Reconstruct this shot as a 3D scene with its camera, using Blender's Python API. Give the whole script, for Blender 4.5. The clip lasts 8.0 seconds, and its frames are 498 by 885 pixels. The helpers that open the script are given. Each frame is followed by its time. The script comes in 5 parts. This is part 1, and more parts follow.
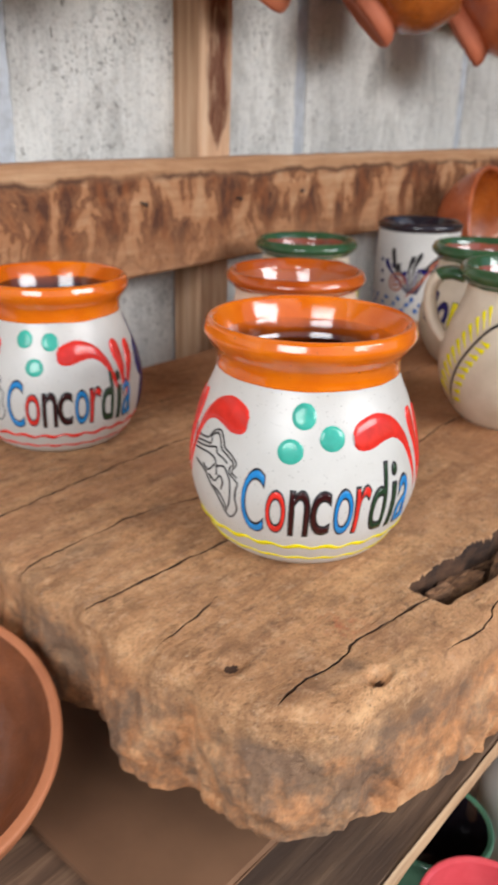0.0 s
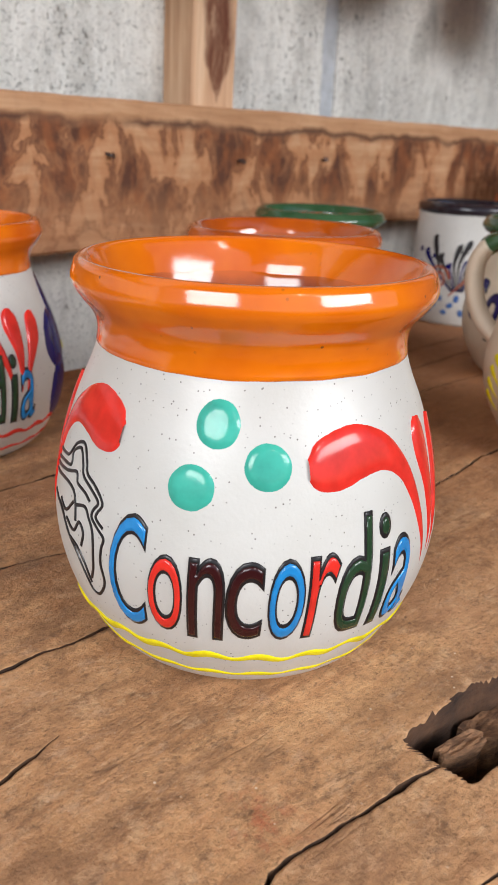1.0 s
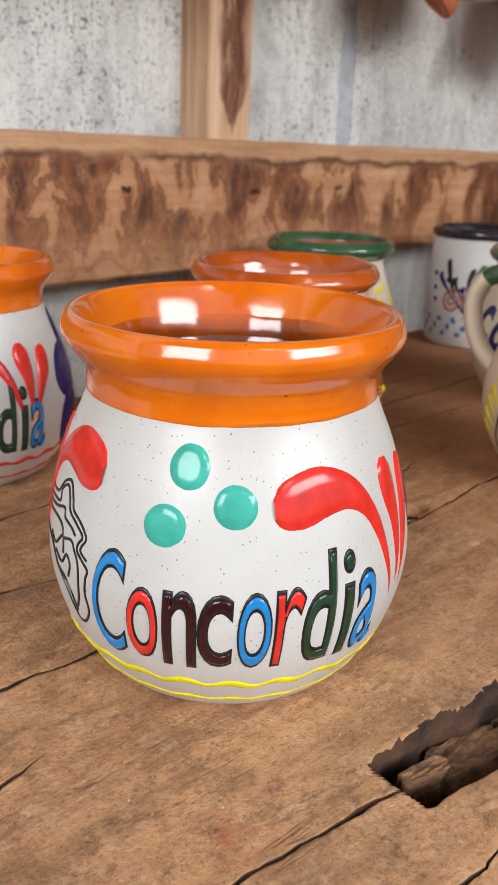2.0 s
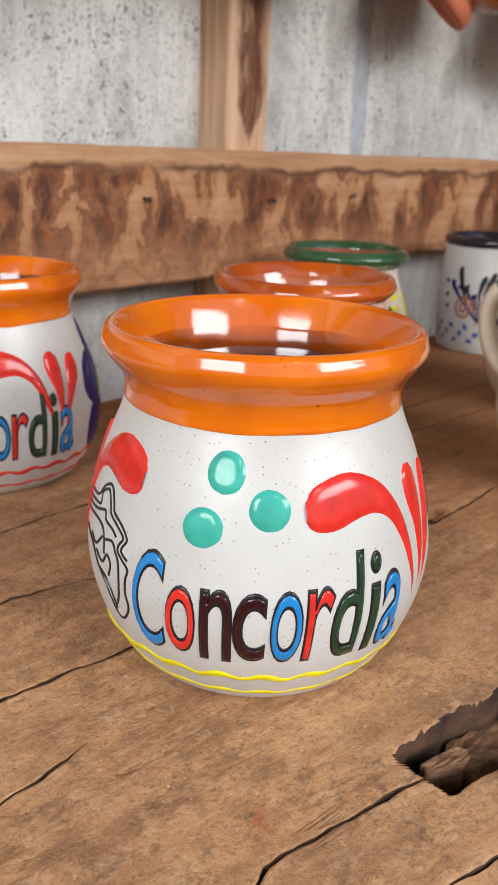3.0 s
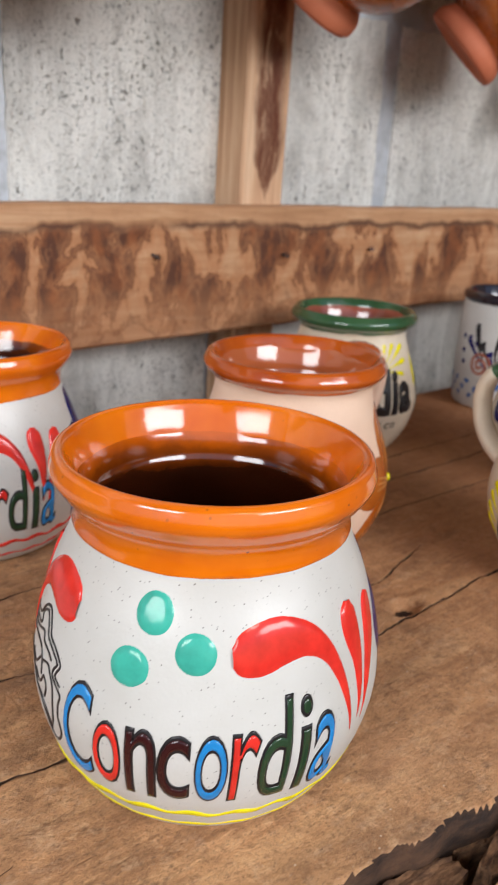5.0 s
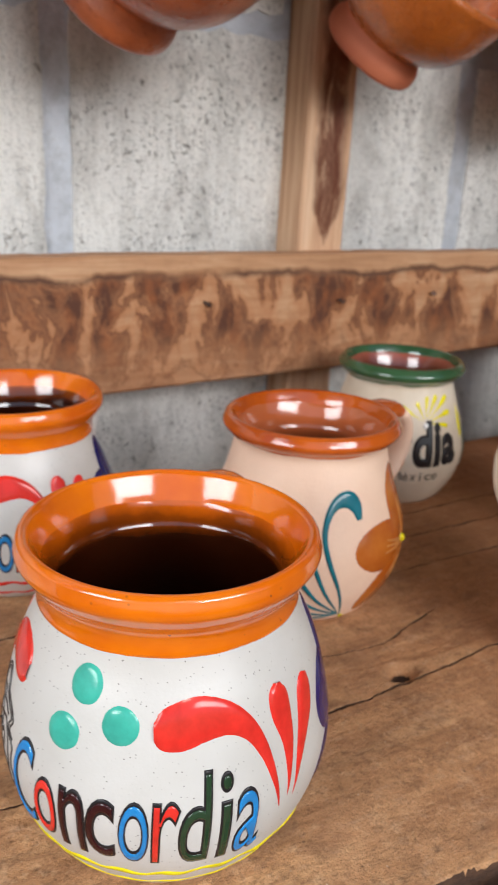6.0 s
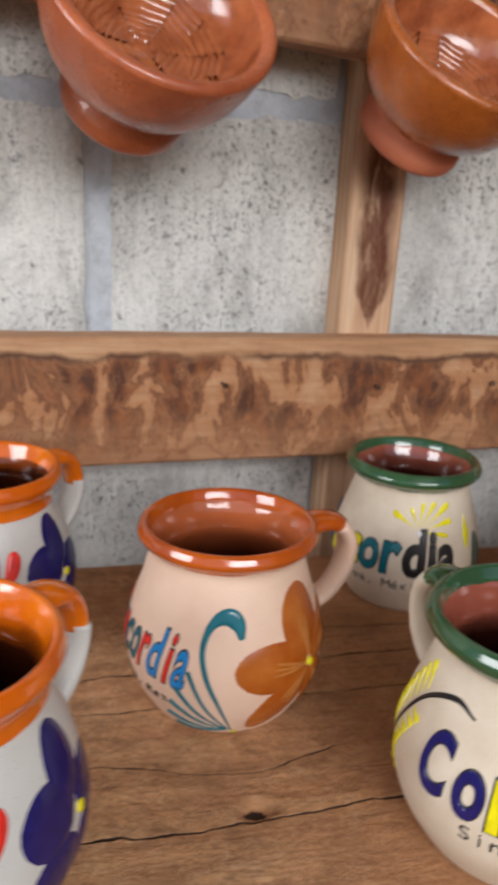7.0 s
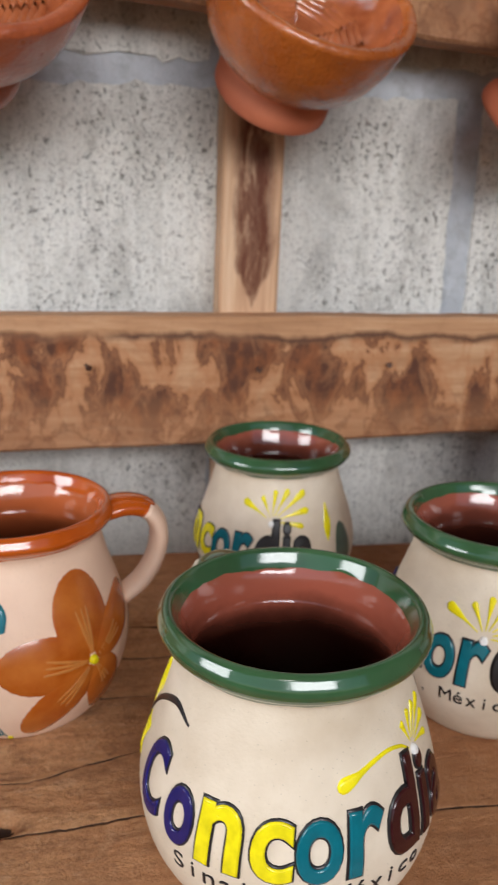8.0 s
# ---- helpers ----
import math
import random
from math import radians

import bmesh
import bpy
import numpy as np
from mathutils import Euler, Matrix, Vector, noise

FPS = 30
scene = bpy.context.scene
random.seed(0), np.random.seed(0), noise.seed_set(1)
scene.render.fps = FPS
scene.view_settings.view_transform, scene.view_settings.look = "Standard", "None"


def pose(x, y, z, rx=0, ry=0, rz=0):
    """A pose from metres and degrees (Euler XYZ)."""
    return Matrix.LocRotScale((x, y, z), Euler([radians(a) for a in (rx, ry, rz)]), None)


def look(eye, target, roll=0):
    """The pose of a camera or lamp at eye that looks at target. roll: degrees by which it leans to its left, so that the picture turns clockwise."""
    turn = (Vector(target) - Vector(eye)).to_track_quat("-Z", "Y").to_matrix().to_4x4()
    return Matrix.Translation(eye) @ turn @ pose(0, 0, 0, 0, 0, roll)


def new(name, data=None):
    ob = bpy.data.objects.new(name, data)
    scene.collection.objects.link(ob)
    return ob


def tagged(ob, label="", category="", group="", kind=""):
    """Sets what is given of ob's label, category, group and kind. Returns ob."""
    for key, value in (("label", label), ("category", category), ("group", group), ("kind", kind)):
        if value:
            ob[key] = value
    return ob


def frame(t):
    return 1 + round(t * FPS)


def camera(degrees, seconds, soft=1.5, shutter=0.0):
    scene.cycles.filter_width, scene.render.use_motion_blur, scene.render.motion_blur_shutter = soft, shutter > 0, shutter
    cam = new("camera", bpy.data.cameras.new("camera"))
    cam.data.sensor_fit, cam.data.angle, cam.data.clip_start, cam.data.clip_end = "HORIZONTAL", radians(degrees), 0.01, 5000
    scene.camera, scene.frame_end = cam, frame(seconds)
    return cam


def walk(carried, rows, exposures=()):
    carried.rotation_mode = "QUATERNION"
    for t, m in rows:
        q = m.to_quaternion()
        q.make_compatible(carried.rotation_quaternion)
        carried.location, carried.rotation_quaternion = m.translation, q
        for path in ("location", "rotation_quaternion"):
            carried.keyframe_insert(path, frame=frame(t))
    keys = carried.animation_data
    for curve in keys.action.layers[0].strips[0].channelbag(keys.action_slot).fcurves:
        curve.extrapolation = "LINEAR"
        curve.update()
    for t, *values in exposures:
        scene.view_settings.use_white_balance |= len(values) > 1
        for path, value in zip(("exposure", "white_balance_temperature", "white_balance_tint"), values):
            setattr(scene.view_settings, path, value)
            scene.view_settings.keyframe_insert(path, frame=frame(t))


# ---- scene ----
cam = camera(34.9, 8.0, shutter=0.2)
cam.data.dof.use_dof, cam.data.dof.focus_distance, cam.data.dof.aperture_fstop = True, 0.215, 38.0
PATH = [
    (0, (-0.509, -0.514, 0.203), (0.898, 0.685, -0.561), 1.4),
    (0.2, (-0.461, -0.501, 0.177), (0.958, 0.699, -0.563), 1.7),
    (0.3, (-0.436, -0.492, 0.167), (0.972, 0.72, -0.574), 1.5),
    (0.4, (-0.415, -0.481, 0.16), (0.985, 0.743, -0.574), 1.8),
    (0.5, (-0.398, -0.469, 0.154), (0.991, 0.773, -0.572), 2.1),
    (0.7, (-0.378, -0.457, 0.149), (0.984, 0.82, -0.569), 2.3),
    (1, (-0.37, -0.452, 0.146), (0.968, 0.853, -0.568), 2.6),
    (1.2, (-0.367, -0.454, 0.144), (0.967, 0.859, -0.56), 2.6),
    (1.5, (-0.362, -0.463, 0.152), (0.938, 0.886, -0.548), 2.1),
    (3, (-0.379, -0.474, 0.164), (0.891, 0.912, -0.519), 1.9),
    (3.5, (-0.38, -0.476, 0.176), (0.876, 0.923, -0.506), 2.2),
    (4, (-0.379, -0.479, 0.188), (0.862, 0.935, -0.491), 2.7),
    (4.5, (-0.375, -0.48, 0.19), (0.843, 0.956, -0.484), 2.9),
    (5.8, (-0.309, -0.5, 0.22), (0.736, 1.072, -0.441), 3.1),
    (6, (-0.31, -0.514, 0.228), (0.647, 1.114, -0.43), 2.8),
    (6.2, (-0.32, -0.53, 0.252), (0.522, 1.162, -0.402), 2.9),
    (6.3, (-0.323, -0.542, 0.263), (0.466, 1.176, -0.387), 3.0),
    (6.5, (-0.309, -0.564, 0.272), (0.364, 1.203, -0.378), 2.9),
    (6.7, (-0.259, -0.571, 0.274), (0.297, 1.242, -0.36), 2.6),
    (6.8, (-0.224, -0.568, 0.276), (0.275, 1.267, -0.345), 2.3),
    (7, (-0.154, -0.557, 0.273), (0.263, 1.298, -0.346), 2.8),
    (7.2, (-0.097, -0.549, 0.262), (0.261, 1.321, -0.348), 2.9),
    (7.3, (-0.079, -0.547, 0.26), (0.26, 1.328, -0.348), 2.7),
    (7.5, (-0.057, -0.541, 0.252), (0.254, 1.345, -0.337), 2.4),
    (7.7, (-0.045, -0.543, 0.253), (0.255, 1.342, -0.344), 2.0),
    (8, (-0.027, -0.545, 0.247), (0.286, 1.339, -0.346), 1.6),
]
walk(cam, [(t, look(eye, target, roll)) for t, eye, target, roll in PATH],
     exposures=[(0, 0.0), (2.5, -0.03), (4.5, -0.03), (6.3, -0.02), (7.0, -0.16), (8.0, -0.12)])


# ---- world and light ----
world = bpy.data.worlds.new("sky")
scene.world = world
world.use_nodes = True
wn = world.node_tree
sky = wn.nodes.new("ShaderNodeTexSky")
sky.sky_type, sky.sun_disc = "NISHITA", False
sky.sun_elevation, sky.sun_rotation = radians(50), radians(200)
wn.links.new(sky.outputs[0], wn.nodes["Background"].inputs[0])
wn.nodes["Background"].inputs[1].default_value = 0.12

sun = new("sun", bpy.data.lights.new("sun", "SUN"))
sun.data.energy, sun.data.angle, sun.data.color = 1.0, radians(14), (1.0, 0.96, 0.9)
sun.matrix_world = look((-0.9, -3.0, 3.4), (0, 0, 0))

def opening_light(name, at, target, width, height, watts, colour):
    """Sky light through one opening of the stall."""
    lamp = new(name, bpy.data.lights.new(name, "AREA"))
    lamp.data.shape, lamp.data.size, lamp.data.size_y = "RECTANGLE", width, height
    lamp.data.energy, lamp.data.color = watts, colour
    lamp.matrix_world = look(at, target)


opening_light("side_daylight", (-1.68, -0.80, 0.72), (-0.1, -0.2, 0.05), 0.80, 0.60, 20.0, (0.97, 0.985, 1.0))
opening_light("front_daylight", (0.20, -2.25, 0.95), (0.05, -0.1, 0.15), 1.25, 0.6, 36.5, (0.98, 0.985, 1.0))


# ---- materials ----
def lin(r, g, b):
    """Linear colour from 0..255 display values."""
    return tuple(((c / 255) / 12.92 if c < 10 else (((c / 255) + 0.055) / 1.055) ** 2.4) for c in (r, g, b))


class Mat:
    """A node material with short helpers."""

    def __init__(self, name, rough=0.5, coat=0.0, spec=0.5):
        self.m = bpy.data.materials.new(name)
        self.m.use_nodes = True
        self.t = self.m.node_tree
        self.b = self.t.nodes["Principled BSDF"]
        self.b.inputs["Roughness"].default_value = rough
        self.b.inputs["Coat Weight"].default_value = coat
        self.b.inputs["Coat Roughness"].default_value = 0.06
        self.b.inputs["Specular IOR Level"].default_value = spec
        self.coord = self.t.nodes.new("ShaderNodeTexCoord").outputs["Object"]

    def link(self, a, b):
        self.t.links.new(a, b)

    def mapped(self, scale=(1, 1, 1), loc=(0, 0, 0), rot=(0, 0, 0)):
        n = self.t.nodes.new("ShaderNodeMapping")
        n.inputs["Scale"].default_value, n.inputs["Location"].default_value, n.inputs["Rotation"].default_value = scale, loc, rot
        self.link(self.coord, n.inputs["Vector"])
        return n.outputs[0]

    def noise(self, scale, detail=4, rough=0.55, vec=None, distort=0.0):
        n = self.t.nodes.new("ShaderNodeTexNoise")
        n.inputs["Scale"].default_value, n.inputs["Detail"].default_value = scale, detail
        n.inputs["Roughness"].default_value, n.inputs["Distortion"].default_value = rough, distort
        self.link(vec or self.coord, n.inputs["Vector"])
        return n.outputs["Fac"]

    def voronoi(self, scale, vec=None, feature="F1"):
        n = self.t.nodes.new("ShaderNodeTexVoronoi")
        n.feature = feature
        n.inputs["Scale"].default_value = scale
        self.link(vec or self.coord, n.inputs["Vector"])
        return n.outputs["Distance"]

    def ramp(self, fac, *stops):
        n = self.t.nodes.new("ShaderNodeValToRGB")
        el = n.color_ramp.elements
        while len(el) < len(stops):
            el.new(0.5)
        for e, (p, c) in zip(el, stops):
            e.position = p
            e.color = (*c, 1) if isinstance(c, tuple) else (c, c, c, 1)
        self.link(fac, n.inputs[0])
        return n.outputs[0]

    def mix(self, fac, a, b, mode="MIX"):
        n = self.t.nodes.new("ShaderNodeMix")
        n.data_type, n.blend_type = "RGBA", mode
        for sock, v in ((n.inputs["Factor"], fac), (n.inputs[6], a), (n.inputs[7], b)):
            if isinstance(v, (int, float)):
                sock.default_value = v
            elif isinstance(v, tuple):
                sock.default_value = (*v, 1)
            else:
                self.link(v, sock)
        return n.outputs[2]

    def math(self, op, a, b=0.0):
        n = self.t.nodes.new("ShaderNodeMath")
        n.operation = op
        for sock, v in ((n.inputs[0], a), (n.inputs[1], b)):
            if isinstance(v, (int, float)):
                sock.default_value = v
            else:
                self.link(v, sock)
        return n.outputs[0]

    def color(self, c):
        if isinstance(c, tuple):
            self.b.inputs["Base Color"].default_value = (*c, 1)
        else:
            self.link(c, self.b.inputs["Base Color"])
        return self

    def rough(self, fac):
        self.link(fac, self.b.inputs["Roughness"])
        return self

    def bump(self, height, strength=0.3, dist=0.001):
        n = self.t.nodes.new("ShaderNodeBump")
        n.inputs["Strength"].default_value, n.inputs["Distance"].default_value = strength, dist
        self.link(height, n.inputs["Height"])
        self.link(n.outputs[0], self.b.inputs["Normal"])
        return self


def speckled_glaze(name, c, dark, speck=0.35, rough=0.12):
    """Shiny ceramic glaze with pooling and fine pinholes."""
    k = Mat(name, rough, coat=0.5)
    base = k.mix(k.ramp(k.noise(38, 3), (0.35, 0.0), (0.7, 1.0)), c, dark)
    spots = k.ramp(k.voronoi(330), (0.10, 1.0), (0.17, 0.0))
    few = k.math("MULTIPLY", spots, k.ramp(k.noise(120, 2), (0.55, 0.0), (0.65, 1.0)))
    k.color(k.mix(k.math("MULTIPLY", few, speck), base, (0.05, 0.03, 0.02)))
    return k.bump(k.noise(75, 3), 0.22, 0.0012).m


def clay_body(name, c, dark, rough=0.42, speck=0.5, grain=0.25):
    """Matt painted or bisque clay with sand specks."""
    k = Mat(name, rough)
    base = k.mix(k.ramp(k.noise(30, 4), (0.3, 0.0), (0.75, 1.0)), c, dark)
    spots = k.ramp(k.voronoi(560), (0.08, 1.0), (0.15, 0.0))
    few = k.math("MULTIPLY", spots, k.ramp(k.noise(320, 1), (0.40, 0.0), (0.52, 1.0)))
    k.color(k.mix(k.math("MULTIPLY", few, speck), base, (0.09, 0.07, 0.06)))
    return k.bump(k.noise(700, 4), grain, 0.0004).m


def paint(name, c, rough=0.16, coat=0.12):
    k = Mat(name, rough, coat=coat, spec=0.35)
    d = tuple(v * 0.72 for v in c)
    k.color(k.mix(k.ramp(k.noise(160, 3), (0.35, 0.0), (0.75, 1.0)), c, d))
    return k.bump(k.noise(220, 2), 0.15, 0.0006).m


def wood(name, light, mid, dark, stain, along="x", scale=1.0, stain_amount=0.6, rough=0.75, stain_size=9.0):
    """Weathered sawn timber: grain along an axis, dark stains, fibre relief."""
    k = Mat(name, rough)
    s = {"x": (1.6, 30, 30), "z": (30, 30, 1.6)}[along]
    v = k.mapped(tuple(a * scale for a in s))
    grain = k.noise(3.0, 8, 0.62, v, 0.5)
    fine = k.noise(14.0, 5, 0.6, v)
    base = k.ramp(grain, (0.28, dark), (0.48, mid), (0.68, light))
    base = k.mix(k.ramp(fine, (0.35, 0.45), (0.6, 0.0)), base, dark)
    s2 = {"x": (0.5, 1.0, 1.0), "z": (1.0, 1.0, 0.22)}[along]
    blot = k.noise(stain_size, 5, 0.6, k.mapped(s2), 0.8)
    base = k.mix(k.math("MULTIPLY", k.ramp(blot, (0.5, 0.0), (0.62, 1.0)), stain_amount), base, stain)
    k.color(base)
    rel = k.math("ADD", k.math("MULTIPLY", grain, 0.7), k.math("MULTIPLY", fine, 0.5))
    return k.bump(rel, 0.55, 0.002).m


M_WHITE = clay_body("white_slip", lin(206, 203, 198), lin(194, 190, 183), 0.34, 0.9, 0.2)
M_CREAM = clay_body("cream_bisque", lin(222, 207, 187), lin(192, 172, 148), 0.6, 0.3, 0.5)
M_PEACH = clay_body("peach_bisque", lin(232, 200, 176), lin(216, 180, 156), 0.55, 0.2, 0.35)
M_ORANGE = speckled_glaze("orange_glaze", lin(226, 114, 8), lin(206, 90, 6), 0.8)
M_RUST = speckled_glaze("rust_glaze", lin(188, 86, 16), lin(162, 66, 12))
M_GREEN = speckled_glaze("green_glaze", lin(54, 88, 56), lin(42, 72, 44))
M_BLACKGLAZE = speckled_glaze("black_glaze", lin(40, 34, 42), lin(28, 24, 30))
def overlapped_shaded_glaze(name, top, low, z_top, z_low):
    """Honey-brown inner glaze under thinned rim glaze, the mug's depth shade painted in."""
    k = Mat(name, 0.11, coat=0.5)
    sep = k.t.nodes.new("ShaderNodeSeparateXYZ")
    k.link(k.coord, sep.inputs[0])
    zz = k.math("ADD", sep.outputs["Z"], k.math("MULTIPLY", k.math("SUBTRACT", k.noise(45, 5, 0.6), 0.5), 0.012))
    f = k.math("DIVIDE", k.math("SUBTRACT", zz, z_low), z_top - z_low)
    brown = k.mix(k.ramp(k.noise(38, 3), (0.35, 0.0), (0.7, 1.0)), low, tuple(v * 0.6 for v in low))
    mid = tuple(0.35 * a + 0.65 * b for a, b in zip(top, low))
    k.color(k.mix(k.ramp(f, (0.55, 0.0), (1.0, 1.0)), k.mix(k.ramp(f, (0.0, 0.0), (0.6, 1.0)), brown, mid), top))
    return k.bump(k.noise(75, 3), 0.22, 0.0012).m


M_INSIDE = overlapped_shaded_glaze("brown_inner_glaze", lin(196, 90, 8), lin(52, 20, 7), 0.1015, 0.0890)
# the dark low colours stand in for shade deep inside the mugs
M_INSIDE_RUST_SHADED = overlapped_shaded_glaze("rust_depth_shaded_glaze", lin(176, 92, 52), lin(92, 40, 20), 0.092, 0.066)
M_INSIDE_ROSE_SHADED = overlapped_shaded_glaze("rose_brown_depth_shaded_glaze", lin(148, 78, 60), lin(52, 22, 15), 0.094, 0.078)
def burnished(name, c, dark, rough):
    """Burnished clay with smoky patches, scratches and a grainy skin."""
    k = Mat(name, rough, coat=0.4)
    base = k.mix(k.ramp(k.noise(22, 5, 0.6), (0.35, 0.0), (0.68, 1.0)), c, dark)
    base = k.mix(k.ramp(k.noise(260, 4), (0.55, 0.0), (0.75, 0.5)), base, tuple(v * 0.55 for v in dark))
    k.color(base)
    k.rough(k.ramp(k.noise(60, 3), (0.3, rough - 0.1), (0.7, rough + 0.15)))
    return k.bump(k.math("ADD", k.noise(420, 4), k.noise(120, 3)), 0.5, 0.0014).m


M_TERRA = burnished("burnished_terracotta", lin(196, 104, 60), lin(152, 70, 38), 0.34)
M_TERRA_RAW = clay_body("raw_terracotta", lin(206, 120, 86), lin(186, 98, 66), 0.7, 0.2, 0.4)
M_TERRA_DULL = clay_body("dull_terracotta", lin(186, 118, 80), lin(156, 92, 60), 0.6, 0.3, 0.5)
M_TERRA_AMBER = burnished("amber_glaze", lin(184, 98, 36), lin(140, 66, 24), 0.24)


# ---- helpers for things ----
def part(name, bm, material, parent=None, label="", smooth=False):
    """Links a bmesh as one mesh object, under a thing or a part."""
    me = bpy.data.meshes.new(name)
    bm.to_mesh(me)
    bm.free()
    for m in material if isinstance(material, (list, tuple)) else (material,):
        me.materials.append(m)
    if smooth:
        me.polygons.foreach_set("use_smooth", [True] * len(me.polygons))
    ob = new(name, me)
    if parent is not None:
        ob.parent = parent
    if label:
        tagged(ob, label)
    return ob


def box_bm(x0, x1, y0, y1, z0, z1, bev=0.0):
    bm = bmesh.new()
    bmesh.ops.create_cube(bm, size=1)
    for v in bm.verts:
        v.co = Vector((x0 + (v.co.x + 0.5) * (x1 - x0), y0 + (v.co.y + 0.5) * (y1 - y0), z0 + (v.co.z + 0.5) * (z1 - z0)))
    if bev:
        bmesh.ops.bevel(bm, geom=list(bm.edges), offset=bev, segments=2, affect="EDGES")
    return bm


def smooth_line(pts, n):
    """n points along a Catmull-Rom curve through pts (tuples of any length)."""
    p = [np.array(q, float) for q in pts]
    p = [2 * p[0] - p[1], *p, 2 * p[-1] - p[-2]]
    out = []
    for k in range(n):
        f = k / (n - 1) * (len(p) - 3)
        i = min(int(f), len(p) - 4)
        t = f - i
        a, b, c, d = p[i : i + 4]
        out.append(0.5 * (2 * b + (c - a) * t + (2 * a - 5 * b + 4 * c - d) * t * t + (3 * b - a - 3 * c + d) * t**3))
    return out


def lathe(profile, seg=64, wobble=0.0, seed=0.0):
    """A surface of revolution; profile runs from outer foot to inner floor."""
    bm = bmesh.new()
    rings = []
    for r, z in profile:
        if r < 1e-5:
            rings.append([bm.verts.new((0, 0, z))])
            continue
        ring = []
        for k in range(seg):
            a = 2 * math.pi * k / seg
            w = 1 + wobble * noise.noise((math.cos(a) * 1.3 + seed, math.sin(a) * 1.3, z * 25))
            ring.append(bm.verts.new((r * w * math.cos(a), r * w * math.sin(a), z)))
        rings.append(ring)
    for A, B in zip(rings, rings[1:]):
        if len(A) == 1 and len(B) == 1:
            continue
        for k in range(seg):
            j = (k + 1) % seg
            if len(B) == 1:
                bm.faces.new((A[k], A[j], B[0]))
            elif len(A) == 1:
                bm.faces.new((A[0], B[j], B[k]))
            else:
                bm.faces.new((A[k], A[j], B[j], B[k]))
    return bm


class Form:
    """A thrown vessel's outer profile, on which glaze drawings are laid."""

    def __init__(self, outer, wall=0.004, n=76):
        self.pts = smooth_line(outer, n)
        self.zs = np.array([p[1] for p in self.pts])
        self.rs = np.array([p[0] for p in self.pts])
        top = int(self.rs.argmax()) if self.zs[self.rs.argmax()] > 0.6 * self.zs.max() else len(self.zs) - 1
        self.R0 = float(self.rs[self.zs < 0.7 * self.zs.max()].max())
        self.wall = wall

    def radius(self, z):
        order = np.argsort(self.zs)
        return float(np.interp(z, self.zs[order], self.rs[order]))

    def place(self, u, v, off):
        """The place u metres round the belly (to the right) and v metres up, off the surface."""
        a = u / self.R0
        d = 0.0015
        slope = (self.radius(v + d) - self.radius(v - d)) / (2 * d)
        k = 1 / math.sqrt(1 + slope * slope)
        r = self.radius(v) + off * k
        return Vector((r * math.cos(a), r * math.sin(a), v - off * slope * k))


# ---- structure ----
def concrete():
    k = Mat("concrete_block", 0.9)
    base = k.mix(k.ramp(k.noise(6, 6, 0.6), (0.3, 0.0), (0.7, 1.0)), lin(230, 227, 220), lin(202, 199, 193))
    streak = k.noise(30, 6, 0.7, k.mapped((1.0, 1.0, 0.10)))
    base = k.mix(k.ramp(streak, (0.46, 0.0), (0.74, 0.5)), base, lin(156, 153, 147))
    hair = k.noise(210, 4, 0.7, k.mapped((1.0, 1.0, 0.06)))
    base = k.mix(k.ramp(hair, (0.46, 0.0), (0.70, 0.35)), base, lin(240, 238, 232))
    smudge = k.noise(17, 7, 0.68, k.mapped((1.0, 1.0, 0.6)), 0.6)
    base = k.mix(k.ramp(smudge, (0.50, 0.0), (0.68, 0.6)), base, lin(138, 134, 128))
    grain = k.noise(560, 4, 0.65)
    base = k.mix(k.ramp(grain, (0.32, 0.42), (0.48, 0.0)), base, lin(132, 129, 123))
    # pores of three sizes, gathered in uneven patches
    crowd = k.noise(13, 4, 0.6)
    small = k.ramp(k.noise(360, 3, 0.6), (0.335, 1.0), (0.41, 0.0))
    middle = k.ramp(k.noise(190, 4, 0.68, k.mapped((1.0, 1.0, 0.8))), (0.355, 1.0), (0.415, 0.0))
    large = k.ramp(k.noise(95, 6, 0.78), (0.335, 1.0), (0.39, 0.0))
    pit = k.math("MAXIMUM", k.math("MULTIPLY", small, k.ramp(crowd, (0.34, 0.15), (0.60, 0.9))), k.math("MULTIPLY", middle, k.ramp(crowd, (0.42, 0.0), (0.58, 1.0))))
    pit = k.math("MAXIMUM", pit, k.math("MULTIPLY", large, k.ramp(k.noise(21, 3), (0.40, 0.2), (0.56, 1.0))))
    tone = k.ramp(k.noise(70, 2), (0.3, 0.45), (0.65, 0.9))
    k.color(k.mix(k.math("MULTIPLY", pit, tone), base, lin(84, 81, 76)))
    h = k.math("SUBTRACT", k.math("ADD", k.math("MULTIPLY", grain, 0.5), k.math("MULTIPLY", smudge, 0.4)), pit)
    return k.bump(h, 0.75, 0.002).m


def mortar():
    j = Mat("mortar", 0.85)
    c = j.mix(j.ramp(j.noise(14, 6, 0.6), (0.3, 0.0), (0.7, 1.0)), lin(206, 210, 216), lin(164, 166, 170))
    c = j.mix(j.ramp(j.noise(70, 6, 0.7), (0.48, 0.0), (0.7, 0.5)), c, lin(134, 132, 128))
    j.color(c)
    return j.bump(j.noise(120, 6, 0.65), 0.7, 0.002).m


M_BLOCK, M_MORTAR = concrete(), mortar()
wall_back = part("wall_back", box_bm(-1.7, 2.3, 0.0600, 0.20, -0.85, 1.75), M_MORTAR)
tagged(wall_back, "pitted pale grey concrete block wall with mortar joints", kind="structure")


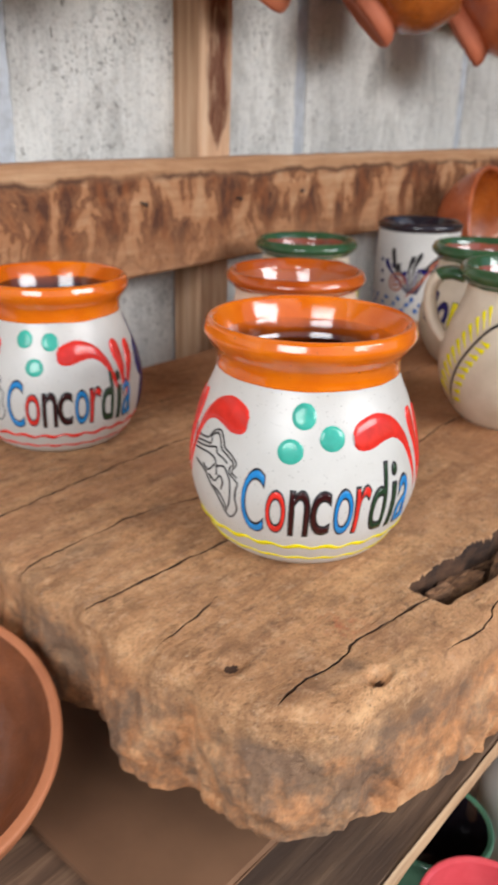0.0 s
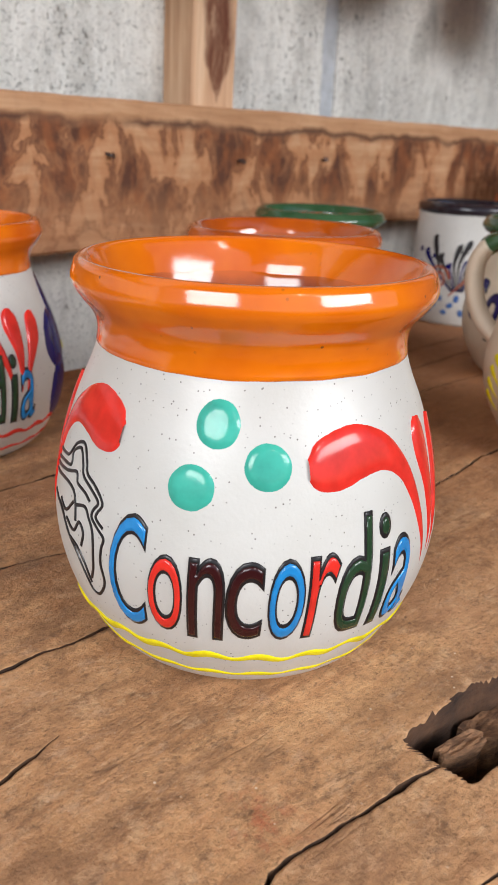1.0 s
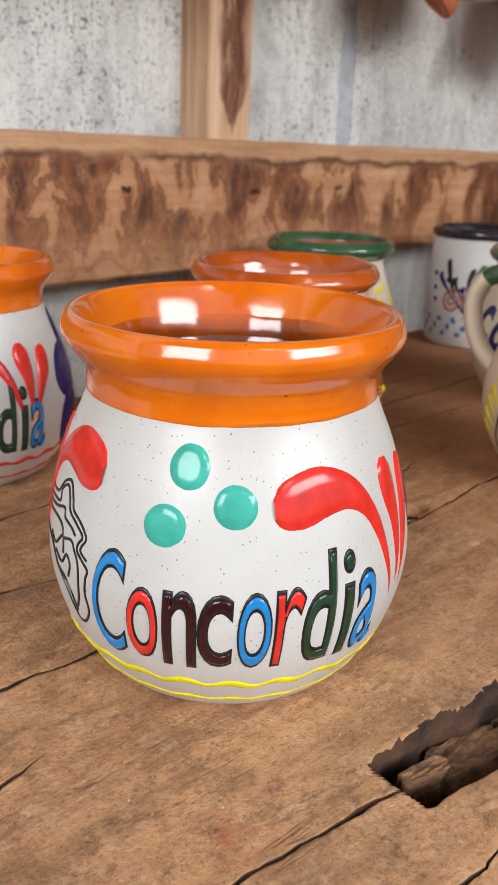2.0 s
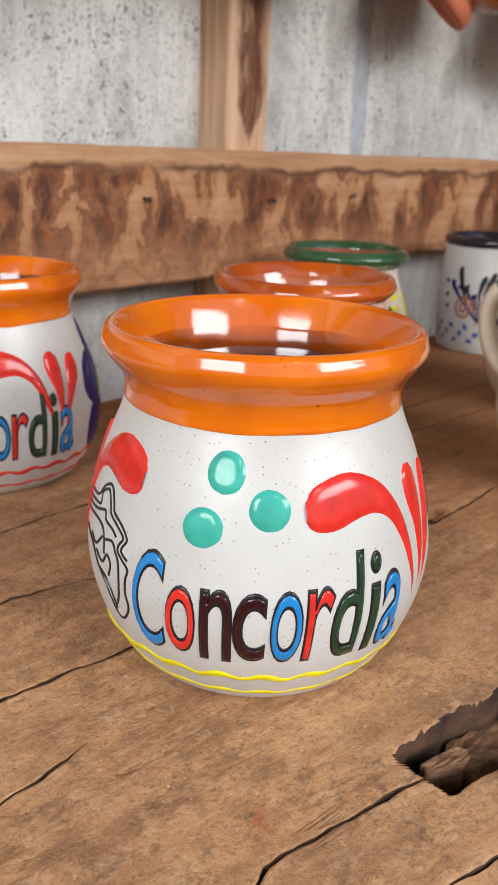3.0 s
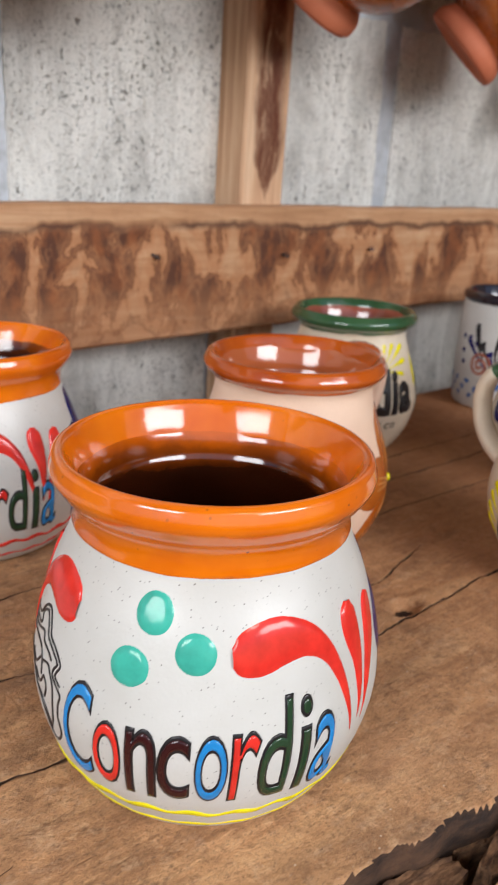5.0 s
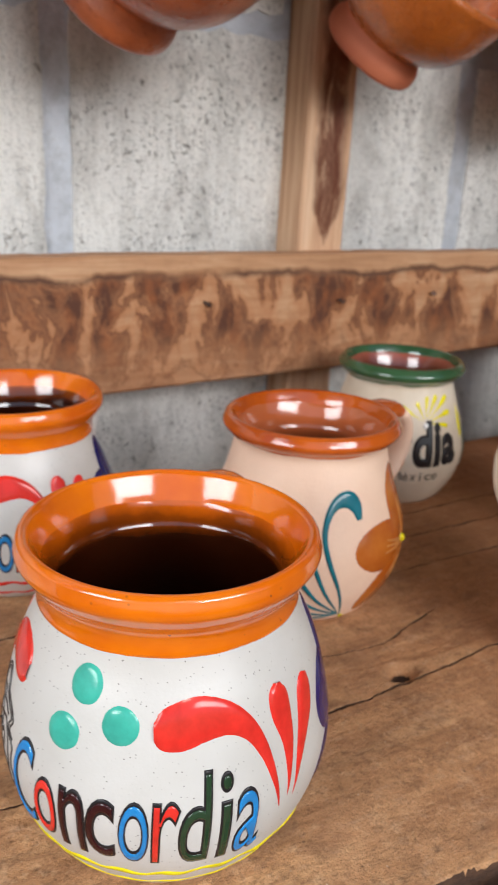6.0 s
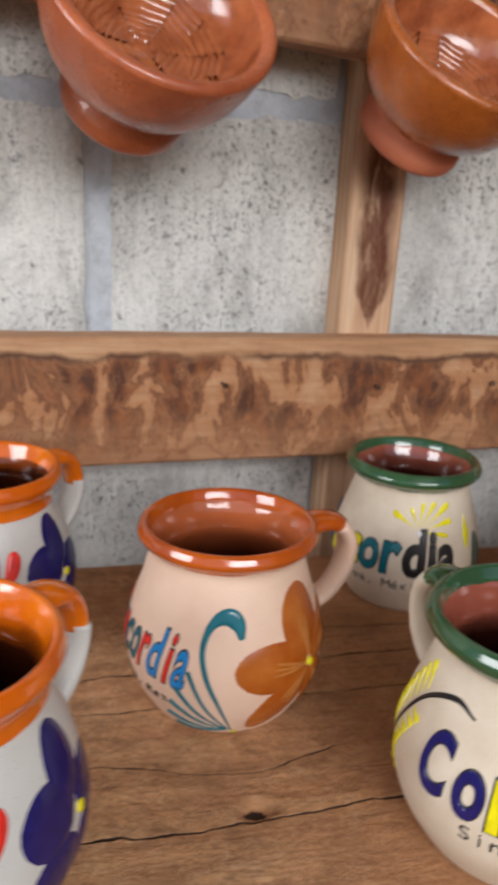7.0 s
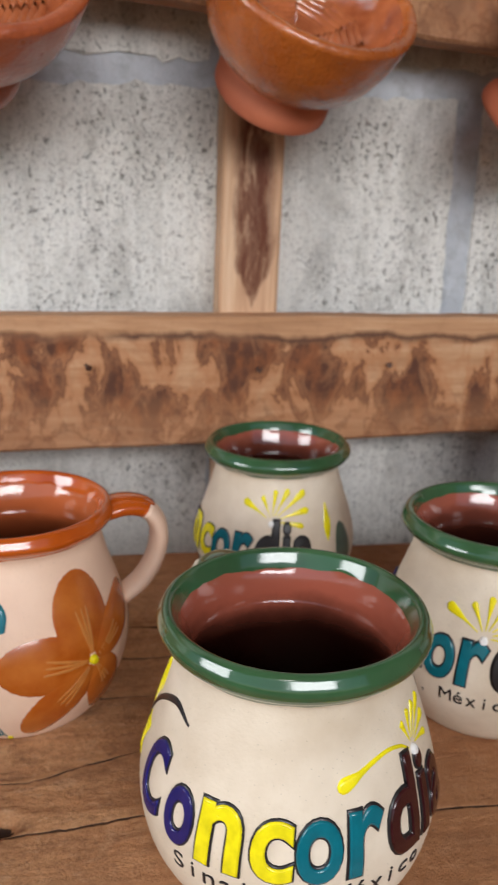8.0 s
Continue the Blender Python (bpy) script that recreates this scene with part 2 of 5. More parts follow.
def ragged_block(xa, xb, za, zb, seed):
    """One concrete block with chipped, uneven edges."""
    bm = bmesh.new()
    loop = []
    n = 64

    def rag(x, z):
        return 0.0055 * noise.noise((x * 38 + seed, z * 38, seed)) + 0.0030 * noise.noise((x * 110, z * 110, seed)) + 0.0016 * noise.noise((x * 300, z * 300, seed))

    for k in range(n):
        loop.append((xa + (xb - xa) * k / n, za))
    for k in range(n // 2):
        loop.append((xb, za + (zb - za) * k / (n // 2)))
    for k in range(n):
        loop.append((xb - (xb - xa) * k / n, zb))
    for k in range(n // 2):
        loop.append((xa, zb - (zb - za) * k / (n // 2)))
    loop = [(x + 0.35 * rag(x, z + 3), z + rag(x + 5, z)) for x, z in loop]
    front = [bm.verts.new((x, 0.058, z)) for x, z in loop]
    back = [bm.verts.new((x + (0.003 if x < (xa + xb) / 2 else -0.003) * -1, 0.075, z)) for x, z in loop]
    bm.faces.new(front)
    for k in range(len(loop)):
        j = (k + 1) % len(loop)
        bm.faces.new((front[j], front[k], back[k], back[j]))
    return bm


STEP_X, STEP_Z, JOINT = 0.372, 0.200, 0.020
for row in range(-4, 8):
    zb = 0.131 + row * STEP_Z
    shift = -0.138 + (0 if row % 2 == 0 else STEP_X / 2)
    for col in range(-4, 7):
        xa = max(shift + col * STEP_X, -1.7)
        xb = min(shift + (col + 1) * STEP_X, 2.3)
        if xb - xa < 0.05:
            continue
        part("block", ragged_block(xa + JOINT / 2, xb - JOINT / 2, zb + 0.007, zb + STEP_Z - 0.012, row * 7.3 + col), M_BLOCK, wall_back)

floor_k = Mat("packed_floor", 0.9)
floor_k.color(floor_k.mix(floor_k.ramp(floor_k.noise(4, 6), (0.3, 0.0), (0.7, 1.0)), lin(128, 112, 96), lin(92, 80, 68)))
tagged(part("floor", box_bm(-1.7, 2.3, -2.6, 0.06, -0.95, -0.85), floor_k.bump(floor_k.noise(40, 5), 0.5, 0.01).m), "dusty brown cement floor of the stall", kind="structure")
# roof and side walls out of view, added to shape the daylight
roof_k = Mat("roof_sheet", 0.7)
roof_k.color(roof_k.mix(roof_k.ramp(roof_k.noise(3, 5), (0.3, 0.0), (0.7, 1.0)), lin(150, 132, 112), lin(112, 96, 80)))
M_ROOF = roof_k.m
tagged(part("unseen_ceiling", box_bm(-1.85, 2.45, -2.0, 0.2, 1.75, 1.80), M_ROOF), "unseen dull sheet roof added to bound the daylight", kind="structure")
tagged(part("unseen_wall_east", box_bm(2.3, 2.45, -2.6, 0.2, -0.95, 1.75), M_ROOF), "unseen plain rendered side wall added to bound the daylight", kind="structure")
# the open side, also unseen: a low wall, a pier and a lintel round the opening
unseen_wall_west = tagged(part("unseen_wall_west", box_bm(-1.85, -1.7, -2.6, 0.2, -0.95, 0.15), M_ROOF), "unseen plain low side wall under an opening", kind="structure")
part("pier", box_bm(-1.85, -1.7, 0.0, 0.2, 0.15, 1.45), M_ROOF, unseen_wall_west)
part("lintel", box_bm(-1.85, -1.7, -2.0, 0.2, 1.45, 1.75), M_ROOF, unseen_wall_west)


# ---- rails and post ----
def rail_material():
    """Sawn board with a pale top, a dark wavy line and mould blotches that hang below it."""
    k = Mat("rail_timber", 0.72)
    v = k.mapped((3.0, 40, 40))
    grain = k.noise(3.0, 8, 0.62, v, 0.4)
    base = k.ramp(grain, (0.28, lin(158, 112, 76)), (0.5, lin(186, 140, 102)), (0.7, lin(206, 166, 128)))
    sep = k.t.nodes.new("ShaderNodeSeparateXYZ")
    k.link(k.coord, sep.inputs[0])
    z = sep.outputs["Z"]
    wave = k.noise(16, 3, 0.5, k.mapped((1, 1, 0.05)))
    zz = k.math("ADD", z, k.math("MULTIPLY", wave, 0.022))
    jag = k.math("ADD", zz, k.math("MULTIPLY", k.math("SUBTRACT", k.noise(90, 4, 0.6), 0.5), 0.006))
    line = k.ramp(k.math("ABSOLUTE", k.math("SUBTRACT", jag, 0.042)), (0.0, 1.0), (0.0013, 0.0))
    line = k.math("MULTIPLY", line, k.ramp(k.noise(11, 2), (0.34, 0.2), (0.48, 1.0)))
    blot = k.noise(30, 7, 0.58, k.mapped((1.0, 1.0, 0.60)), 0.5)
    # the mould is heavier towards the low end of the board
    blot = k.math("ADD", blot, k.math("MULTIPLY", k.ramp(k.math("ADD", k.math("MULTIPLY", sep.outputs["X"], 1.6), 0.6), (0.1, 1.0), (0.62, 0.0)), 0.045))
    zone = k.ramp(k.math("ADD", k.math("MULTIPLY", zz, 10.0), 0.5), (0.12, 0.28), (0.34, 0.55), (0.55, 1.0), (0.88, 1.0), (0.96, 0.0))
    dark = k.math("MULTIPLY", k.ramp(blot, (0.485, 0.0), (0.59, 1.0)), zone)
    halo = k.math("MULTIPLY", k.ramp(blot, (0.40, 0.0), (0.50, 1.0)), zone)
    tide = k.math("MULTIPLY", k.ramp(k.math("ABSOLUTE", k.math("SUBTRACT", blot, 0.515)), (0.0, 1.0), (0.022, 0.0)), zone)
    net = k.ramp(k.math("ABSOLUTE", k.math("SUBTRACT", k.noise(30, 4, 0.6), 0.5)), (0.0, 1.0), (0.035, 0.0))
    low = k.ramp(k.math("ADD", k.math("MULTIPLY", z, 10.0), 0.5), (0.2, 0.9), (0.6, 0.15))
    base = k.mix(k.math("MULTIPLY", low, 0.45), base, lin(158, 104, 66))
    base = k.mix(k.math("MULTIPLY", k.math("MULTIPLY", net, low), 0.6), base, lin(104, 62, 36))
    base = k.mix(k.math("MULTIPLY", halo, 0.7), base, lin(166, 104, 60))
    deep = k.mix(k.ramp(k.noise(70, 6, 0.65, k.mapped((1.0, 1.0, 0.6))), (0.33, 0.0), (0.56, 1.0)), lin(136, 76, 36), lin(74, 36, 16))
    base = k.mix(k.math("MULTIPLY", dark, 0.95), base, deep)
    base = k.mix(k.math("MULTIPLY", tide, 0.7), base, lin(80, 39, 17))
    base = k.mix(k.math("MULTIPLY", line, 0.92), base, lin(72, 38, 20))
    k.color(base)
    rel = k.math("ADD", grain, k.math("MULTIPLY", k.noise(90, 5, 0.6, v), 0.4))
    return k.bump(rel, 0.45, 0.0015).m


def post_material():
    """Pale batten with one dark ragged streak down its middle."""
    k = Mat("post_timber", 0.72)
    v = k.mapped((40, 40, 2.0))
    grain = k.noise(3.0, 8, 0.62, v, 0.4)
    base = k.ramp(grain, (0.28, lin(164, 120, 88)), (0.5, lin(198, 158, 124)), (0.7, lin(216, 182, 150)))
    sep = k.t.nodes.new("ShaderNodeSeparateXYZ")
    k.link(k.coord, sep.inputs[0])
    warp = k.noise(40, 6, 0.66, k.mapped((1, 1, 0.5)))
    x = k.math("ADD", k.math("SUBTRACT", sep.outputs["X"], 0.0025), k.math("MULTIPLY", k.math("SUBTRACT", warp, 0.5), 0.020))
    streak = k.ramp(k.math("ABSOLUTE", x), (0.0098, 1.0), (0.0146, 0.0))
    ends = k.ramp(k.math("SUBTRACT", sep.outputs["Z"], k.math("MULTIPLY", k.math("ABSOLUTE", x), 2.2)), (0.168, 0.0), (0.174, 1.0))
    inner = k.ramp(k.noise(95, 6, 0.66, k.mapped((1, 1, 0.32)), 0.4), (0.34, 0.25), (0.48, 0.85), (0.60, 1.0))
    k.color(k.mix(k.math("MULTIPLY", k.math("MULTIPLY", streak, ends), inner), base, lin(94, 44, 16)))
    return k.bump(grain, 0.45, 0.0015).m


def rough_board(x0, x1, y0, y1, top, bottom, seed, nx=160, nz=8, rag=0.7):
    """A sawn board along x, with uneven arrises; top and bottom are heights as functions of x."""
    bm = bmesh.new()
    rings = []
    for i in range(nx + 1):
        x = x0 + (x1 - x0) * i / nx
        w = rag * (0.0016 * noise.noise((x * 14, seed, 0)) + 0.0007 * noise.noise((x * 60, seed, 1)))
        w2 = rag * (0.0022 * noise.noise((x * 11, seed, 5)) + 0.0008 * noise.noise((x * 50, seed, 6)))
        t, b, r = top(x) + w, bottom(x) + w2, 0.0022
        d = 0.0012 * noise.noise((x * 9, seed, 9))
        pts = [(y0 + r + d, t), (y1, t), (y1, b), (y0 + r + d, b), (y0 + d, b + r)]
        pts += [(y0 + d + 0.0008 * noise.noise((x * 25, q, seed)), b + r + (t - b - 2 * r) * q / nz) for q in range(1, nz)]
        pts += [(y0 + d, t - r)]
        rings.append([bm.verts.new((x, p[0], p[1])) for p in pts])
    for A, B in zip(rings, rings[1:]):
        for k in range(len(A)):
            j = (k + 1) % len(A)
            bm.faces.new((A[k], A[j], B[j], B[k]))
    bm.faces.new(rings[0])
    bm.faces.new(list(reversed(rings[-1])))
    bmesh.ops.recalc_face_normals(bm, faces=bm.faces)
    return bm


M_RAIL = rail_material()
rail = part("rail_board", rough_board(-1.2, 1.6, 0.0, 0.024, lambda x: 0.045, lambda x: -0.046 + 0.02 * (x - 0.1) if x > -0.3 else -0.054, 2.0, 300), M_RAIL)
rail.location = (0, 0, 0.1218)
tagged(rail, "weathered rail board with dark brown mould blotches on the wall", "board")
upper = part("upper_rail_board", rough_board(-1.2, 1.6, 0.0, 0.024, lambda x: 0.05, lambda x: -0.05, 7.0, 300), M_RAIL)
upper.matrix_world = pose(0.02, 0, 0.4105, 0, 4.6, 0)
tagged(upper, "stained upper rail board from which clay bowls hang", "board")
post_bm = rough_board(-0.85, 1.2, -0.0170, 0.0170, lambda x: 0.0214, lambda x: -0.0214, 12.0, 260, rag=0.35)
post_bm.transform(Matrix(((0, 0, 1, 0), (0, 1, 0, 0), (1, 0, 0, 0), (0, 0, 0, 1))))
bmesh.ops.reverse_faces(post_bm, faces=post_bm.faces)
post = part("post", post_bm, post_material())
post.matrix_world = pose(0.0625, 0.0408, 0.0, 0, 0.6, 0)
tagged(post, "pale timber batten with a dark ragged knotty streak", "post")


def nail(x, z, y=0.0, bent=0.0):
    bm = bmesh.new()
    bmesh.ops.create_cone(bm, cap_ends=True, segments=10, radius1=0.0011, radius2=0.0011, depth=0.010, matrix=pose(0, -0.002, 0, 90, 0, 0))
    bmesh.ops.create_cone(bm, cap_ends=True, segments=12, radius1=0.0022, radius2=0.0019, depth=0.0012, matrix=pose(0, -0.0072, 0, 90, 0, 0))
    ob = part("nail", bm, M_NAIL)
    ob.matrix_world = pose(x, y, z, 12 * bent, 0, 25 * bent)
    return tagged(ob, "rusty dark iron nail in the rail board", "nail", "nails in the rail")


nk = Mat("rusty_iron", 0.6)
nk.b.inputs["Metallic"].default_value = 0.6
nk.color(nk.mix(nk.ramp(nk.noise(400, 3), (0.4, 0.0), (0.6, 1.0)), lin(74, 66, 62), lin(110, 66, 44)))
M_NAIL = nk.m
for x, z, b in ((-0.052, 0.134, 1.0), (0.068, 0.131, 0.2), (0.167, 0.132, -1.0), (-0.272, 0.152, 0.3)):
    nail(x, z, 0.0015, b)


# ---- the slab table ----
def slab_material():
    k = Mat("slab_timber", 0.82)
    v = k.mapped((3.0, 34, 34))
    grain = k.noise(3.0, 9, 0.66, v, 0.6)
    mid = k.noise(26, 6, 0.62, k.mapped((0.55, 1.3, 1.3)), 0.5)
    base = k.ramp(grain, (0.26, lin(160, 114, 76)), (0.46, lin(202, 150, 104)), (0.7, lin(222, 174, 126)))
    base = k.mix(k.ramp(mid, (0.44, 0.0), (0.66, 0.6)), base, lin(150, 108, 74))
    base = k.mix(k.ramp(k.noise(7, 4), (0.45, 0.0), (0.7, 0.55)), base, lin(186, 140, 100))
    pale = k.ramp(k.noise(240, 4, 0.6, k.mapped((0.5, 1, 1))), (0.56, 0.0), (0.72, 0.5))
    base = k.mix(pale, base, lin(206, 170, 138))
    damp = k.ramp(k.noise(22, 5, 0.6, k.mapped((0.7, 1.3, 1))), (0.60, 0.0), (0.72, 0.45))
    base = k.mix(damp, base, lin(104, 98, 88))
    fine = k.noise(170, 7, 0.72, k.mapped((0.6, 1.0, 1.0)))
    base = k.mix(k.ramp(fine, (0.32, 0.7), (0.45, 0.0)), base, lin(92, 62, 42))
    grit = k.noise(900, 4, 0.65, k.mapped((0.8, 1.0, 1.0)))
    base = k.mix(k.ramp(grit, (0.30, 0.6), (0.45, 0.0)), base, lin(92, 66, 46))
    base = k.mix(k.ramp(grit, (0.60, 0.0), (0.74, 0.5)), base, lin(214, 184, 152))
    mott = k.noise(48, 6, 0.7, k.mapped((0.6, 1.2, 1.0)))
    base = k.mix(k.ramp(mott, (0.52, 0.0), (0.66, 0.55)), base, lin(122, 86, 60))
    patch = k.noise(120, 7, 0.76)
    base = k.mix(k.ramp(patch, (0.50, 0.0), (0.64, 0.42)), base, lin(124, 86, 56))
    base = k.mix(k.ramp(patch, (0.36, 0.45), (0.46, 0.0)), base, lin(226, 184, 142))
    crumb = k.noise(420, 6, 0.75)
    base = k.mix(k.ramp(crumb, (0.53, 0.0), (0.64, 0.42)), base, lin(108, 74, 48))
    glint = k.math("MULTIPLY", k.ramp(k.voronoi(210), (0.05, 1.0), (0.09, 0.0)), k.ramp(k.noise(60, 2), (0.50, 0.0), (0.60, 0.8)))
    base = k.mix(glint, base, lin(226, 206, 182))
    rosy = k.ramp(k.noise(13, 5, 0.6), (0.52, 0.0), (0.68, 0.5))
    base = k.mix(rosy, base, lin(192, 138, 100))
    # a smear of red clay dust near the front
    sp = k.t.nodes.new("ShaderNodeVectorMath")
    sp.operation = "DISTANCE"
    k.link(k.coord, sp.inputs[0])
    sp.inputs[1].default_value = (-0.268, -0.362, 0.003)
    smear = k.math("MULTIPLY", k.ramp(sp.outputs["Value"], (0.0, 1.0), (0.014, 0.0)), k.ramp(k.noise(260, 5, 0.65), (0.48, 0.0), (0.62, 1.0)))
    base = k.mix(k.math("MULTIPLY", smear, 0.5), base, lin(190, 84, 50))
    # a deeper brown mixed in further along x, broken up by noise
    sepx = k.t.nodes.new("ShaderNodeSeparateXYZ")
    k.link(k.coord, sepx.inputs[0])
    worn = k.math("ADD", k.math("MULTIPLY", sepx.outputs["X"], 2.2), k.math("ADD", k.math("MULTIPLY", k.noise(9, 5, 0.6), 0.5), 0.45))
    base = k.mix(k.ramp(worn, (0.35, 0.0), (0.85, 0.60)), base, lin(158, 98, 56))
    # raw broken sides: orange heartwood with grey weathered patches
    sepz = k.t.nodes.new("ShaderNodeSeparateXYZ")
    k.link(k.coord, sepz.inputs[0])
    side = k.ramp(k.math("ADD", k.math("MULTIPLY", sepz.outputs["Z"], -20.0), k.math("MULTIPLY", k.noise(60, 5), 0.6)), (0.40, 0.0), (0.62, 0.75))
    raw = k.ramp(k.noise(46, 8, 0.74), (0.32, lin(112, 70, 44)), (0.48, lin(204, 138, 88)), (0.66, lin(232, 182, 134)))
    raw = k.mix(k.ramp(k.noise(17, 7, 0.72), (0.46, 0.0), (0.58, 0.85)), raw, lin(92, 82, 74))
    raw = k.mix(k.ramp(k.noise(55, 7, 0.75, k.mapped((1.0, 1.0, 0.35))), (0.55, 0.0), (0.66, 0.8)), raw, lin(60, 46, 38))
    base = k.mix(side, base, raw)
    # fine dark checks along the grain and dark specks
    check = k.ramp(k.math("ABSOLUTE", k.math("SUBTRACT", k.noise(20, 5, 0.6, k.mapped((0.16, 1.6, 1.6)), 0.3), 0.5)), (0.0, 1.0), (0.010, 0.0))
    check = k.math("MULTIPLY", check, k.ramp(k.noise(26, 3), (0.54, 0.0), (0.64, 0.45)))
    base = k.mix(check, base, lin(92, 62, 42))
    speck = k.math("MULTIPLY", k.ramp(k.voronoi(240), (0.10, 1.0), (0.20, 0.0)), k.ramp(k.noise(55, 3), (0.58, 0.0), (0.68, 0.7)))
    base = k.mix(speck, base, lin(72, 48, 34))
    k.color(base)
    rel = k.math("ADD", k.math("MULTIPLY", grain, 0.25), k.math("ADD", k.math("MULTIPLY", fine, 0.35), k.math("ADD", k.math("MULTIPLY", crumb, 0.7), k.math("MULTIPLY", grit, 0.5))))
    return k.bump(k.math("SUBTRACT", rel, k.math("MULTIPLY", check, 0.5)), 0.8, 0.0016).m


CRACKS = [  # points along the grain, half-width, depth
    ([(-0.332, -0.1715), (-0.305, -0.171), (-0.225, -0.167), (-0.155, -0.165), (-0.05, -0.161), (0.3, -0.158)], 0.0010, 0.005),
    ([(-0.334, -0.2735), (-0.323, -0.273), (-0.246, -0.277), (-0.13, -0.284), (-0.08, -0.2825), (-0.02, -0.278), (0.03, -0.281), (0.1, -0.290), (0.4, -0.285)], 0.0013, 0.008),
    ([(-0.332, -0.315), (-0.31, -0.313), (-0.286, -0.307)], 0.0008, 0.004),
    ([(-0.325, -0.3740), (-0.316, -0.3725), (-0.306, -0.3725), (-0.289, -0.3755), (-0.271, -0.373), (-0.249, -0.376), (-0.226, -0.379), (-0.214, -0.386)], 0.0013, 0.014),
    ([(-0.34, -0.226), (-0.322, -0.225), (-0.254, -0.224), (-0.190, -0.242), (-0.147, -0.237), (-0.082, -0.252), (-0.02, -0.236)], 0.0007, 0.003),
    ([(-0.195, -0.203), (-0.162, -0.196), (-0.12, -0.197), (0.0, -0.195), (0.2, -0.199)], 0.0007, 0.003),
    ([(-0.05, -0.125), (0.02, -0.13), (0.2, -0.128), (0.4, -0.12)], 0.0010, 0.004),
    ([(-0.28, -0.10), (-0.15, -0.098), (-0.09, -0.103)], 0.0008, 0.004),
    ([(-0.25, -0.412), (-0.19, -0.402), (-0.12, -0.406), (0.1, -0.40)], 0.0007, 0.004),
]
KNOTS = [(-0.079, -0.275, 0.006, 0.0030), (-0.285, -0.392, 0.004, 0.0035), (-0.298, -0.415, 0.003, 0.003), (-0.318, -0.345, 0.005, 0.0018), (-0.030, -0.330, 0.002, 0.001)]


def slab_height(x, y):
    """Height of the worn top: undulation, grain ridges, cracks, a rotted hollow and knots."""
    z = 0.003 + 0.0010 * noise.noise((x * 9, y * 14, 1)) + 0.0002 * noise.noise((x * 25, y * 90, 2)) + 0.0002 * noise.noise((x * 60, y * 300, 3)) + 0.0002 * noise.noise((x * 200, y * 520, 3))
    for kx, ky, kr, kd in KNOTS:
        q = ((x - kx) / (kr * 1.4)) ** 2 + ((y - ky) / kr) ** 2
        if q < 6:
            z -= 1.5 * kd * math.exp(-min(q, 7.0) ** 2 * 1.2)
            z += kd * 0.06 * math.exp(-((math.sqrt(q) - 1.4) ** 2) * 6)
    # rotted hollow, with splintered lumps left inside
    if -0.235 < x < -0.06 and -0.42 < y < -0.35:
        top = -0.3665 - 0.10 * (x + 0.217) + 0.003 * noise.noise((x * 70, 0, 8))
        bot = -0.389 - 0.16 * min(x + 0.217, 0.03) + 0.10 * max(x + 0.15, 0.0) + 0.004 * noise.noise((x * 60, 3, 8))
        ends = max(min((x + 0.222) / 0.003, (-0.085 - x) / 0.02, 1.0), 0.0)
        inside = min((top - y) / 0.0028, (y - bot) / 0.0028, 1.0)
        if inside > 0:
            inside = inside * inside * (3 - 2 * inside)
            deep = 0.046 * inside * ends
            lump = noise.noise((x * 30 + 2, y * 130, 9)) + 0.45 * noise.noise((x * 110, y * 260, 10))
            z -= deep * (0.80 if lump < 0.15 else 0.80 - 0.35 * min((lump - 0.15) / 0.06, 1.0))
    return z


def near_edge(x, y):
    cut = min(max((-0.345 - y) / 0.055, 0.0), 1.0)
    return -0.337 + 0.006 * noise.noise((y * 17, 3, 11)) + 0.005 * noise.noise((y * 55, 3, 12)) + 0.12 * max(y + 0.24, 0.0) + 0.034 * cut * cut


def front_line(x):
    return -0.424 + 0.026 * min(max((-0.215 - x) / 0.10, 0.0), 1.0)


def front_edge(x):
    return front_line(x) + 0.006 * noise.noise((x * 12, 5, 13)) + 0.003 * noise.noise((x * 50, 5, 14))


CRACK_LINES = [(smooth_line(p, 80), w, d) for p, w, d in CRACKS]


def crack_at(c, x):
    """Middle, half-width and depth of crack c at x."""
    pts, w, d = CRACK_LINES[c]
    yc = float(np.interp(x, [p[0] for p in pts], [p[1] for p in pts]))
    yc += 0.0014 * noise.noise((x * 60, d * 900, 4)) + 0.0008 * noise.noise((x * 190, d * 900, 5)) + 0.0004 * noise.noise((x * 420, d * 900, 6))
    ends = max(min(1.0, (x - pts[0][0]) / 0.010, (pts[-1][0] - x) / 0.010), 0.0)
    ww = w * (0.35 + 1.1 * abs(noise.noise((x * 45, d * 500, 6))) + 0.5 * abs(noise.noise((x * 150, d * 500, 7))))
    return yc, max(0.75 * ww * ends, 0.0001), 1.6 * d * ends


